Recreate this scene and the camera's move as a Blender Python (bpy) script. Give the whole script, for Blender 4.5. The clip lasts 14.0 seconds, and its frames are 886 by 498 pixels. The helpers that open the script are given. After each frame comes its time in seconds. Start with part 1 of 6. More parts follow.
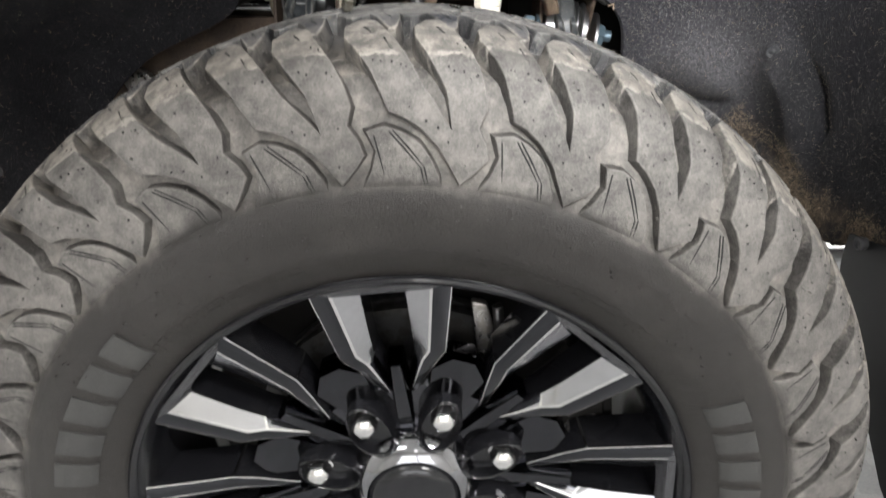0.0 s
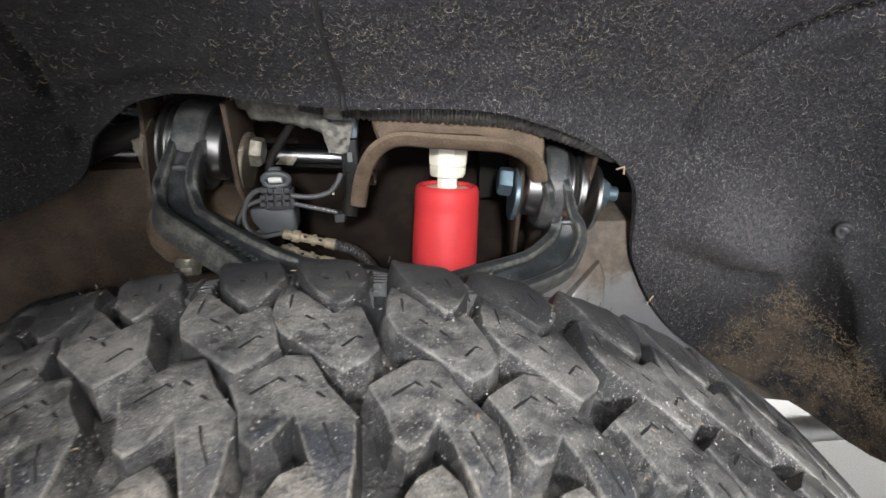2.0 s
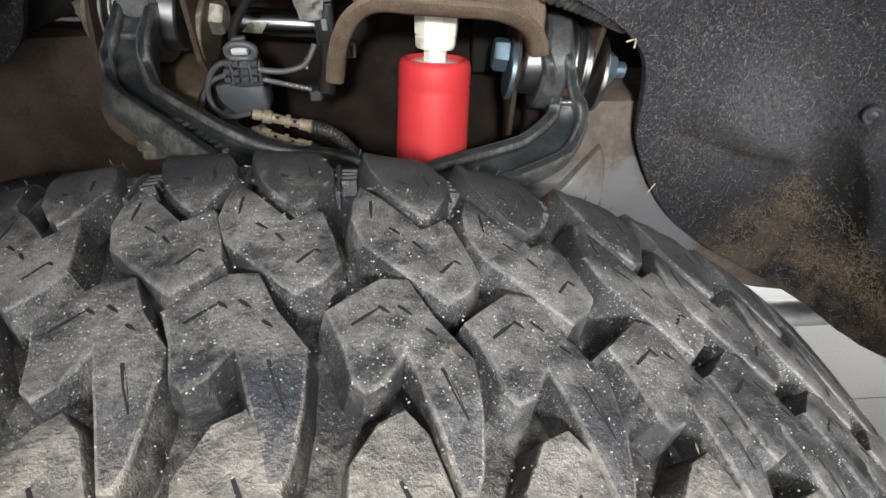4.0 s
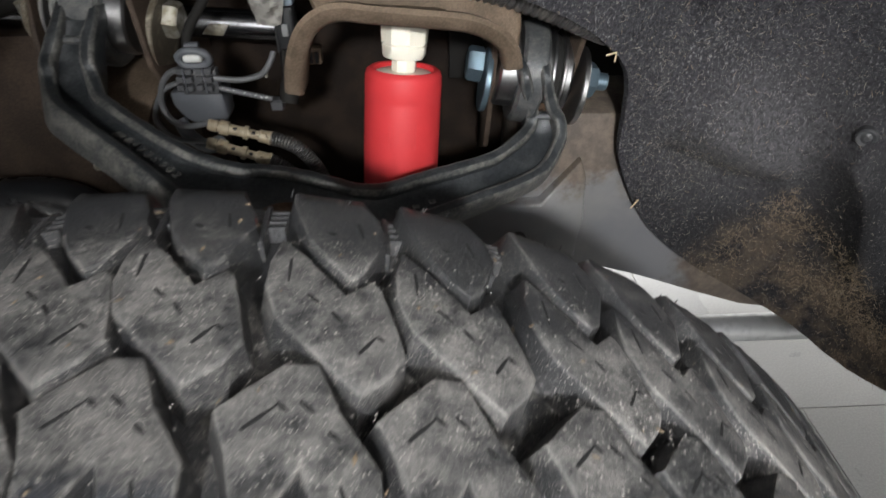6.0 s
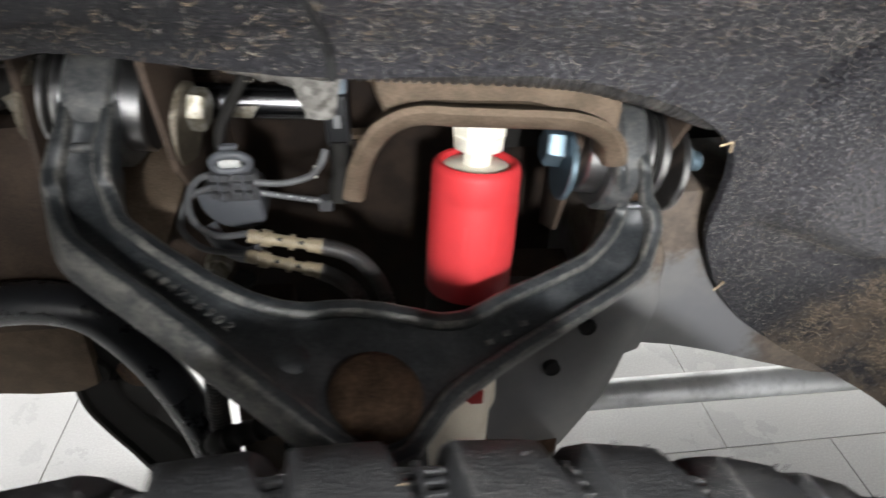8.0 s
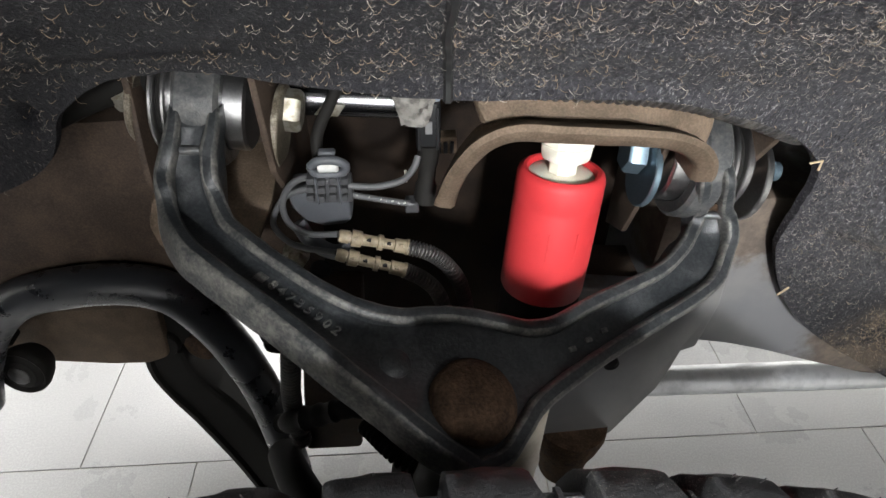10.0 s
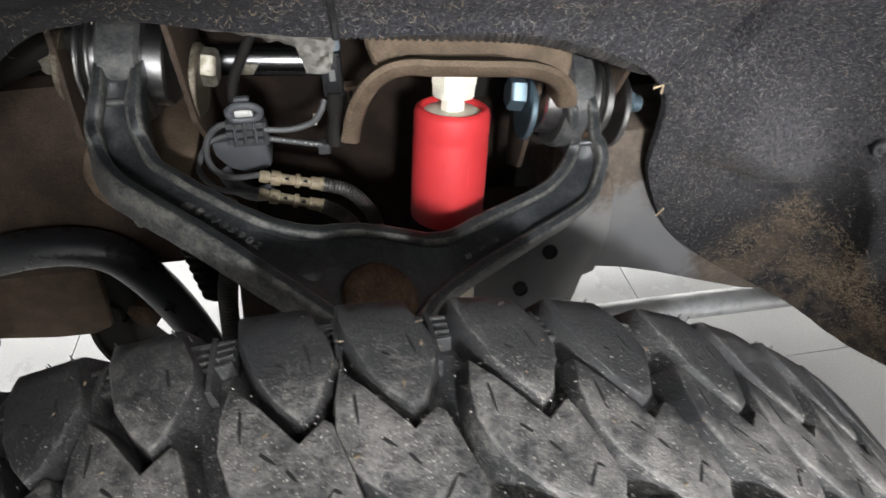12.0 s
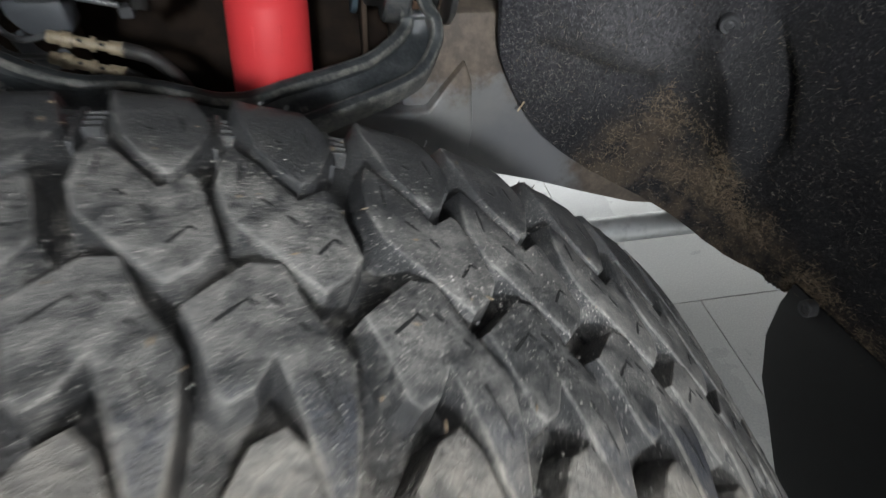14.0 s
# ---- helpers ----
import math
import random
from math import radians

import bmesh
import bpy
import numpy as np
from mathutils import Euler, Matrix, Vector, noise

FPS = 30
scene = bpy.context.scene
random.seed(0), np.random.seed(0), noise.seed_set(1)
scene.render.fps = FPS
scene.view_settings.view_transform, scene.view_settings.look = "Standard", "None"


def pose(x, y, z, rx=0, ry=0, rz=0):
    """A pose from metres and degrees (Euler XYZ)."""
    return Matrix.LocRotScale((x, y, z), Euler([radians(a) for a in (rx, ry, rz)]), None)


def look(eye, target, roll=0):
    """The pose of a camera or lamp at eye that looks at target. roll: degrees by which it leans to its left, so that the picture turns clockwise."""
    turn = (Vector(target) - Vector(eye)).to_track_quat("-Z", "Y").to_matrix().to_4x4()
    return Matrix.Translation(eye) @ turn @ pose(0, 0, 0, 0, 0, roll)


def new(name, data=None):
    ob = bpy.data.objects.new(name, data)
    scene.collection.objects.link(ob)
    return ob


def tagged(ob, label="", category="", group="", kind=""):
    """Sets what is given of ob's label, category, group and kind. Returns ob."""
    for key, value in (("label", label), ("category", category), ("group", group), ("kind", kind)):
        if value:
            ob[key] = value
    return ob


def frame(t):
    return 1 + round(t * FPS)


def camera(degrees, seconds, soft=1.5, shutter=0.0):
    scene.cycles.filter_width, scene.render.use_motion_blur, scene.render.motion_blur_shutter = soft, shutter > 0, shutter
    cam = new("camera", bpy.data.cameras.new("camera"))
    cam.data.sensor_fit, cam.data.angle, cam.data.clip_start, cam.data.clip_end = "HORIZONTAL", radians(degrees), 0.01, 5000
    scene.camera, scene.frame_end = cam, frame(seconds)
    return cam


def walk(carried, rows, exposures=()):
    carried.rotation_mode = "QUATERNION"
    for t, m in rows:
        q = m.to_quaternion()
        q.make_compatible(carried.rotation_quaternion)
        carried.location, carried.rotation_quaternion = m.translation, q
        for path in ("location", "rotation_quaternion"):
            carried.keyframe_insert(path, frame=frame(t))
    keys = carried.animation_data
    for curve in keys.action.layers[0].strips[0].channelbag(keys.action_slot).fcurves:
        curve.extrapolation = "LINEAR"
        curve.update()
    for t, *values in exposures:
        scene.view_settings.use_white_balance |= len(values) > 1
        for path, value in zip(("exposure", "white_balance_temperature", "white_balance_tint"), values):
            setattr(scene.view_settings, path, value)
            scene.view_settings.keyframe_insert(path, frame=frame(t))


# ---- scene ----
EXPOSURES = [(0.0, 0.08, 6500, 10), (0.5, -0.02, 6500, 10), (1.0, -0.18, 6500, 10), (1.5, -0.28, 6500, 10), (2.0, -0.06, 6500, 10), (3.0, -0.05, 6500, 10), (5.5, -0.25, 6500, 10), (6.0, -0.4, 6500, 10), (7.0, 0.05, 6500, 10), (7.5, 0.1, 6500, 10), (8.0, 0.18, 6500, 10), (11.0, 0.12, 6500, 10), (11.5, 0.02, 6500, 10), (12.0, -0.03, 6500, 10), (12.5, -0.05, 6500, 10), (13.0, 0.18, 6260, 7), (13.5, -0.2, 6230, 7), (14.0, -0.62, 6260, 7)]
cam = camera(73.66, 14.0, 1.5, 0.3)
# seconds, eye x, y, z in metres, yaw to the left, pitch up, roll in degrees
ROWS = [
    (0, 0.0468, -0.4128, 0.9617, -0.58, -25.05, -1.20),
    (0.5, 0.0431, -0.3753, 1.0091, -0.65, -22.29, -1.64),
    (1, 0.0409, -0.3049, 1.0533, -1.41, -22.48, -1.53),
    (1.5, 0.0598, -0.1781, 1.0702, -2.31, -22.61, -1.25),
    (2, 0.0904, -0.0964, 1.0752, -2.79, -23.42, -1.14),
    (2.5, 0.1129, -0.0624, 1.0752, -3.09, -29.28, -1.22),
    (3, 0.1057, -0.0616, 1.0781, -3.46, -33.09, -1.02),
    (3.2, 0.1034, -0.0595, 1.0751, -3.42, -33.59, -1.18),
    (5.3, 0.1018, -0.0427, 1.0642, -1.74, -38.34, 0.38),
    (5.5, 0.1115, -0.0388, 1.0654, -1.37, -38.47, 0.04),
    (6, 0.1310, -0.0136, 1.0754, -3.16, -37.00, 0.33),
    (6.5, 0.1762, 0.0857, 1.0816, -3.55, -37.39, 0.28),
    (7, 0.1818, 0.1071, 1.0690, -5.97, -36.74, 0.47),
    (7.5, 0.1518, 0.1127, 1.0805, -7.80, -36.94, 1.01),
    (8, 0.0588, 0.1070, 1.1032, -6.27, -37.31, 0.15),
    (8.2, 0.0117, 0.1106, 1.1082, -6.93, -37.38, 0.47),
    (10.3, 0.0121, 0.1183, 1.1345, -3.82, -40.94, 0.62),
    (10.5, 0.0300, 0.0947, 1.1340, -4.44, -39.59, 0.58),
    (11, 0.0168, 0.0542, 1.1520, -5.22, -40.57, 0.29),
    (11.5, 0.0075, 0.0464, 1.1375, -7.64, -41.02, 0.31),
    (12, 0.0369, 0.0305, 1.1346, -10.15, -41.13, 0.54),
    (12.5, 0.0699, -0.0299, 1.1410, -10.68, -41.38, 0.58),
    (13, 0.0855, -0.1021, 1.1554, -10.97, -41.65, 0.64),
    (13.5, 0.1019, -0.1290, 1.1451, -11.84, -42.22, 0.84),
    (14, 0.1700, -0.0277, 1.0596, -11.87, -43.64, 1.93),
]


def eye_pose(x, y, z, yaw, pitch, roll):
    a, b = radians(yaw), radians(pitch)
    ahead = Vector((-math.sin(a) * math.cos(b), math.cos(a) * math.cos(b), math.sin(b)))
    return look((x, y, z), Vector((x, y, z)) + ahead, roll)


walk(cam, [(t, eye_pose(*p)) for t, *p in ROWS], EXPOSURES)

# ---- world and light ----
world = bpy.data.worlds.new("workshop_air")
scene.world = world
world.use_nodes = True
world.node_tree.nodes["Background"].inputs[0].default_value = (0.8, 0.9, 1.0, 1)
world.node_tree.nodes["Background"].inputs[1].default_value = 0.01


def area_light(name, x, y, z, sx, sy, watts, colour=(1.0, 0.985, 0.975)):
    data = bpy.data.lights.new(name, "AREA")
    data.shape, data.size, data.size_y, data.energy, data.color = "RECTANGLE", sx, sy, watts, colour
    ob = new(name, data)
    ob.location = (x, y, z)
    return ob


# Ceiling panels are unseen; single watts are set to brighten floor and tyre.
LAMPS = [(-1.3, -1.9, 10), (1.7, -1.9, 95), (-2.4, 1.4, 60), (2.9, 2.4, 330), (-1.2, 3.3, 130)]
for lx, ly, watts in LAMPS:
    area_light("ceiling_lamp_light", lx, ly, 3.36, 1.2, 0.5, watts)
# daylight in the opening of a wide unseen window, added behind the camera
WINDOW = (-1.3, 1.7, 1.0, 2.75)
window_light = area_light("window_daylight", 0.2, -3.36, 1.875, 2.96, 1.71, 66, (0.985, 0.99, 1.0))
window_light.matrix_world = look((0.2, -3.36, 1.875), (0.2, 0.0, 1.875))
# unseen lamp on a stand, added to light the wheel arch
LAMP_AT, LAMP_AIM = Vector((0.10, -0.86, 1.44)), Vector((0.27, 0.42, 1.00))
beam = bpy.data.lights.new("arch_fill_light", "SPOT")
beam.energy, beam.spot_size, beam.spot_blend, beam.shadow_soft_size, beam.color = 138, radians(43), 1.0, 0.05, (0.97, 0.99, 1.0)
beam_ob = new("arch_fill_light", beam)
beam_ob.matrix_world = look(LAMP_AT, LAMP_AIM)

# ---- materials ----
WX, WZ = 0.0166, 0.4766  # wheel axis


class Nodes:
    """A small writer for node materials."""

    def __init__(self, name):
        self.mat = bpy.data.materials.new(name)
        self.mat.use_nodes = True
        self.tree = self.mat.node_tree
        self.bsdf = self.tree.nodes["Principled BSDF"]

    def node(self, kind, **values):
        n = self.tree.nodes.new(kind)
        for key, value in values.items():
            if key in n.inputs:
                n.inputs[key].default_value = value
        return n

    def link(self, a, b):
        self.tree.links.new(a, b)

    def math(self, op, a, b=None, c=None, clamp=False):
        n = self.tree.nodes.new("ShaderNodeMath")
        n.operation, n.use_clamp = op, clamp
        for i, v in enumerate((a, b, c)):
            if v is None:
                continue
            if isinstance(v, (int, float)):
                n.inputs[i].default_value = v
            else:
                self.link(v, n.inputs[i])
        return n.outputs[0]

    def step(self, value, low, high):
        n = self.tree.nodes.new("ShaderNodeMapRange")
        n.interpolation_type = "SMOOTHSTEP"
        self.link(value, n.inputs[0])
        n.inputs[1].default_value, n.inputs[2].default_value = low, high
        return n.outputs[0]

    def noise(self, scale, detail=4, rough=0.6, vector=None):
        n = self.node("ShaderNodeTexNoise", Scale=scale, Detail=detail, Roughness=rough)
        self.link(vector or self.place(), n.inputs["Vector"])
        return n.outputs["Fac"]

    def voronoi(self, scale, vector=None):
        n = self.node("ShaderNodeTexVoronoi", Scale=scale)
        self.link(vector or self.place(), n.inputs["Vector"])
        return n.outputs["Distance"]

    def place(self):
        if "Geometry" not in self.tree.nodes:
            self.tree.nodes.new("ShaderNodeNewGeometry").name = "Geometry"
        return self.tree.nodes["Geometry"].outputs["Position"]

    def xyz(self):
        n = self.tree.nodes.new("ShaderNodeSeparateXYZ")
        self.link(self.place(), n.inputs[0])
        return n.outputs

    def mix(self, fac, a, b):
        n = self.tree.nodes.new("ShaderNodeMix")
        n.data_type = "RGBA"
        if isinstance(fac, (int, float)):
            n.inputs[0].default_value = fac
        else:
            self.link(fac, n.inputs[0])
        for v, i in ((a, 6), (b, 7)):
            if isinstance(v, tuple):
                n.inputs[i].default_value = (*v, 1)
            else:
                self.link(v, n.inputs[i])
        return n.outputs[2]

    def bump(self, height, strength, distance):
        n = self.node("ShaderNodeBump", Strength=strength, Distance=distance)
        self.link(height, n.inputs["Height"])
        self.link(n.outputs[0], self.bsdf.inputs["Normal"])

    def put(self, colour=None, rough=None, metal=None, spec=None):
        for v, key in ((colour, "Base Color"), (rough, "Roughness"), (metal, "Metallic"), (spec, "Specular IOR Level")):
            if v is None:
                continue
            if isinstance(v, tuple):
                self.bsdf.inputs[key].default_value = (*v, 1)
            elif isinstance(v, (int, float)):
                self.bsdf.inputs[key].default_value = v
            else:
                self.link(v, self.bsdf.inputs[key])
        return self.mat


def worn(name, colour, second, rough=0.5, metal=0.0, scale=60, bump=0.15, distance=0.0008, low=0.42, high=0.62, fine=900, spec=None):
    """A surface of one colour with patches of a second, and a fine grain."""
    n = Nodes(name)
    patch = n.step(n.noise(scale, 6), low, high)
    grain = n.noise(fine, 3)
    col = n.mix(patch, colour, second)
    dark = n.mix(n.step(grain, 0.35, 0.7), tuple(c * 0.75 for c in colour), tuple(min(1, c * 1.15) for c in second))
    col = n.mix(0.35, col, dark)
    n.bump(n.math("ADD", grain, n.math("MULTIPLY", patch, 0.6)), bump, distance)
    return n.put(col, n.math("ADD", n.math("MULTIPLY", patch, 0.2), rough - 0.1), metal, spec)


def make_rubber(name="dusty_rubber", lift=0.0, settled=0.0, tip=0.0):
    n = Nodes(name)
    x, y, z = n.xyz()
    r = n.math("SQRT", n.math("ADD", n.math("POWER", n.math("SUBTRACT", x, WX), 2.0), n.math("POWER", n.math("SUBTRACT", z, WZ), 2.0)))
    big, mid, fine, grain = n.noise(20, 6, 0.65), n.noise(85, 6, 0.7), n.noise(600, 4, 0.7), n.noise(1500, 3, 0.7)
    wander = n.math("MULTIPLY", n.math("SUBTRACT", big, 0.5), 0.03)
    dusty_side = n.step(n.math("ADD", r, wander), 0.345, 0.364)
    crown = n.step(n.math("ADD", y, n.math("MULTIPLY", wander, 2.0)), 0.040, 0.078)
    shoulder = n.math("MULTIPLY", n.step(r, 0.415, 0.440), n.math("SUBTRACT", 1.0, crown))
    own = n.tree.nodes.new("ShaderNodeObjectInfo").outputs["Random"]
    rag = n.math("ADD", n.math("MULTIPLY", n.math("SUBTRACT", mid, 0.5), 0.012), n.math("MULTIPLY", n.math("SUBTRACT", own, 0.5), 0.012 if settled == 0 else 0.0))
    brim = n.math("ADD", y, n.math("ADD", rag, n.math("MULTIPLY", wander, 0.25)))
    caked = n.math("MULTIPLY", n.math("MULTIPLY", n.step(brim, 0.012, 0.0165), n.math("SUBTRACT", 1.0, crown)), n.math("ADD", n.math("MULTIPLY", n.step(mid, 0.3, 0.6), 0.5), 0.5))
    rim_line = n.math("MULTIPLY", n.math("MULTIPLY", n.step(brim, 0.0110, 0.0125), n.step(brim, 0.0150, 0.0135)), n.step(n.noise(60, 4), 0.42, 0.58))
    patch = n.step(n.math("ADD", n.math("MULTIPLY", mid, 0.55), n.math("MULTIPLY", big, 0.55)), 0.40, 0.70)
    level = n.math("ADD", n.math("MULTIPLY", crown, -0.20), n.math("ADD", n.math("MULTIPLY", shoulder, -0.14), n.math("MULTIPLY", caked, 0.30)))
    # Inner tread rows darkened in the colour for the weak light they get.
    level = n.math("SUBTRACT", level, n.math("MULTIPLY", n.step(y, 0.142, 0.200), 0.50))
    dust = n.math("ADD", n.math("ADD", level, 0.52 + lift), n.math("MULTIPLY", n.math("SUBTRACT", patch, 0.5), n.math("ADD", n.math("MULTIPLY", crown, 0.30), 0.40)))
    dust = n.math("ADD", dust, n.math("MULTIPLY", n.math("SUBTRACT", fine, 0.5), 0.9))
    dust = n.math("ADD", dust, n.math("MULTIPLY", n.math("SUBTRACT", n.noise(240, 5, 0.75), 0.5), n.math("ADD", n.math("MULTIPLY", crown, 0.75), 0.25)))
    # Groove floors darkened for shade; the side wall bed keeps settled dust.
    if settled:
        bed = n.step(n.math("ADD", y, wander), 0.020, 0.000)
        dust = n.math("ADD", dust, n.math("SUBTRACT", n.math("MULTIPLY", bed, settled + 0.32), 0.32))
    dust = n.math("ADD", dust, n.math("MULTIPLY", n.math("SUBTRACT", own, 0.5), 0.12))
    if tip:
        bare = n.math("MULTIPLY", n.step(n.math("ADD", y, n.math("MULTIPLY", rag, 1.5)), 0.076, 0.062), n.step(mid, 0.30, 0.50))
        dust = n.math("SUBTRACT", dust, n.math("MULTIPLY", bare, tip))
    dust = n.math("MULTIPLY", dust, dusty_side, clamp=True)
    smear = n.math("MULTIPLY", n.step(big, 0.45, 0.8), 0.06)
    dust = n.math("MAXIMUM", dust, smear)
    grey = n.mix(crown, n.mix(mid, (0.205, 0.195, 0.184), (0.305, 0.288, 0.268)), n.mix(mid, (0.185, 0.182, 0.178), (0.285, 0.276, 0.263)))
    tan = n.mix(n.step(mid, 0.35, 0.65), (0.250, 0.229, 0.204), (0.36, 0.327, 0.285))
    powder = n.mix(n.math("MULTIPLY", n.math("ADD", n.math("ADD", caked, 2.5 * settled), n.math("MULTIPLY", patch, 0.25)), 0.8, clamp=True), grey, tan)
    rub = n.mix(crown, n.mix(fine, (0.019, 0.0172, 0.0160), (0.038, 0.0345, 0.0320)), n.mix(fine, (0.020, 0.0205, 0.0220), (0.041, 0.0415, 0.0440)))
    if tip:
        rub = n.mix(bare, rub, (0.040, 0.043, 0.053))
    col = n.mix(dust, rub, powder)
    col = n.mix(n.math("MULTIPLY", rim_line, 0.65 if settled == 0 else 0.0), col, (0.46, 0.42, 0.37))
    sand = n.math("MULTIPLY", n.math("MULTIPLY", n.step(grain, 0.60, 0.66), n.step(big, 0.35, 0.6)), n.math("MULTIPLY", crown, 0.85))
    col = n.mix(sand, col, (0.50, 0.47, 0.43))
    dots = n.math("MULTIPLY", n.step(n.voronoi(520), 0.20, 0.13), n.math("MULTIPLY", n.step(n.noise(45, 4, 0.7), 0.46, 0.60), n.step(y, 0.215, 0.150)))
    col = n.mix(n.math("MULTIPLY", dots, n.math("ADD", n.math("MULTIPLY", n.math("MAXIMUM", crown, n.math("MULTIPLY", caked, 0.5)), 0.8), 0.06)), col, (0.55, 0.52, 0.48))
    crust = n.math("MULTIPLY", mid, n.math("ADD", n.math("MULTIPLY", caked, 2.6), 1.0))
    n.bump(n.math("ADD", n.math("MULTIPLY", fine, 1.0), crust), 0.65, 0.0017)
    return n.put(col, n.math("ADD", n.math("MULTIPLY", dust, 0.45), 0.40), 0.0, 0.45)


def make_felt():
    n = Nodes("charcoal_felt")
    stretch = n.tree.nodes.new("ShaderNodeMapping")
    stretch.inputs["Scale"].default_value = (1.0, 1.0, 0.45)
    stretch.inputs["Rotation"].default_value = (0.3, 0.5, 0.2)
    n.link(n.place(), stretch.inputs[0])
    fibre = n.noise(620, 4, 0.75, stretch.outputs[0])
    fluff, blot = n.noise(300, 5, 0.75), n.noise(11, 4, 0.6)
    fine = n.step(fibre, 0.55, 0.68)
    x, y, z = n.xyz()
    soil = n.math("MULTIPLY", n.step(n.math("ADD", n.math("ADD", z, n.math("MULTIPLY", n.math("ABSOLUTE", n.math("SUBTRACT", x, 0.505)), 1.1)), n.math("MULTIPLY", n.math("SUBTRACT", n.noise(24, 5), 0.5), 0.07)), 0.79, 0.725), n.math("MULTIPLY", n.step(n.noise(32, 5), 0.34, 0.56), n.step(x, 0.38, 0.44)))
    base = n.mix(n.step(fluff, 0.32, 0.70), (0.0125, 0.012, 0.0145), (0.051, 0.0485, 0.0565))
    blotch = n.step(blot, 0.40, 0.68)
    pale = n.math("MULTIPLY", fine, n.math("ADD", n.math("MULTIPLY", blotch, 0.50), 0.32))
    col = n.mix(pale, base, (0.42, 0.41, 0.41))
    # Felt painted paler near the lamp's aim and darker away, for light falloff.
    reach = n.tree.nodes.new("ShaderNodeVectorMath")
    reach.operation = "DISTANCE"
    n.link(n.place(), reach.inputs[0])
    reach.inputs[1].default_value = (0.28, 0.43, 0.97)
    pale_zone = n.step(n.math("ADD", reach.outputs["Value"], n.math("MULTIPLY", n.math("SUBTRACT", blot, 0.5), 0.30)), 0.36, 0.16)
    knoll = n.tree.nodes.new("ShaderNodeVectorMath")
    knoll.operation = "DISTANCE"
    n.link(n.place(), knoll.inputs[0])
    knoll.inputs[1].default_value = (0.445, 0.455, 0.825)
    pale_zone = n.math("MAXIMUM", pale_zone, n.math("MULTIPLY", n.step(n.math("ADD", knoll.outputs["Value"], n.math("MULTIPLY", n.math("SUBTRACT", n.noise(26, 4), 0.5), 0.08)), 0.10, 0.03), 1.0))
    # Paler, mottled felt round the hump.
    pale_patch = n.math("MULTIPLY", n.step(n.math("ADD", knoll.outputs["Value"], n.math("MULTIPLY", n.math("SUBTRACT", blot, 0.5), 0.08)), 0.13, 0.02), n.step(n.noise(240, 5, 0.8), 0.25, 0.75))
    dim_felt = n.mix(n.math("MULTIPLY", fine, 0.22), (0.0095, 0.009, 0.011), (0.16, 0.155, 0.155))
    col = n.mix(n.math("ADD", n.math("MULTIPLY", pale_zone, 0.85), 0.15), dim_felt, col)
    col = n.mix(n.math("MULTIPLY", pale_patch, 0.36), col, (0.27, 0.26, 0.262))
    col = n.mix(n.math("MULTIPLY", blotch, 0.04), col, (0.20, 0.195, 0.19))
    col = n.mix(n.math("MULTIPLY", soil, n.math("ADD", n.math("MULTIPLY", fluff, 0.7), 0.1)), col, (0.15, 0.112, 0.078))
    n.bump(n.math("ADD", fluff, n.math("MULTIPLY", fibre, 0.8)), 0.8, 0.003)
    n.bsdf.inputs["Sheen Weight"].default_value = 0.05
    n.bsdf.inputs["Sheen Roughness"].default_value = 0.6
    return n.put(col, 0.95, 0.0, 0.05)


def plain(name, colour, rough=0.5, metal=0.0, spec=None, fine=500, amount=0.3, bump=0.05):
    n = Nodes(name)
    g = n.noise(fine, 4)
    m = n.noise(40, 4)
    v = n.math("ADD", n.math("MULTIPLY", g, 0.5), n.math("MULTIPLY", m, 0.5))
    col = n.mix(n.math("MULTIPLY", n.step(v, 0.35, 0.65), amount), colour, tuple(c * 0.55 for c in colour))
    n.bump(g, bump, 0.0005)
    return n.put(col, rough, metal, spec)


RUBBER = make_rubber()
# Casing: real dust on the side wall, painted shade in the grooves.
RUBBER_CASING = make_rubber("dust_and_shade_rubber", 0.0, 0.16)
RUBBER_TIP = make_rubber("rubber_with_clean_tips", 0.0, 0.0, 0.34)
RUBBER_EDGE = make_rubber("scuffed_rubber_edge", 0.13)
# Darker copy of the rubber; paints shade on the blocks' side walls.
RUBBER_FLANK = make_rubber("shaded_flank_rubber", -0.30)
FELT = make_felt()
# Near-black for laid-on slits, hole discs, the felt seam and rubber stubs.
SLIT = plain("slit_rubber", (0.012, 0.012, 0.012), 0.8)
LETTER = plain("raised_rubber_letters", (0.060, 0.059, 0.057), 0.6, amount=0.5)
# Chrome split by face into dark and bright tones that paint its reflections.
CHROME = plain("dark_chrome", (0.070, 0.071, 0.078), 0.06, 1.0, fine=120, amount=0.15, bump=0.01)
RING_CHROME = plain("ring_chrome", (0.30, 0.30, 0.315), 0.09, 1.0, fine=150, amount=0.2, bump=0.01)
BEVEL_CHROME = plain("bevel_reflection_chrome", (0.50, 0.50, 0.52), 0.14, 1.0, fine=200, amount=0.2, bump=0.01)
NUT_CHROME = plain("bright_nut_chrome", (0.82, 0.81, 0.80), 0.2, 1.0, amount=0.3)
DEEP_CHROME = plain("black_chrome", (0.08, 0.08, 0.088), 0.10, 1.0, fine=120, amount=0.15, bump=0.01)
DARK_STEEL = worn("dull_disc_steel", (0.10, 0.10, 0.10), (0.05, 0.045, 0.04), 0.45, 0.8, 60)
GLOSS_BLACK = plain("gloss_black_paint", (0.012, 0.012, 0.014), 0.16, amount=0.2, bump=0.01)
STEEL = plain("polished_steel", (0.47, 0.465, 0.465), 0.32, 1.0, amount=0.5)
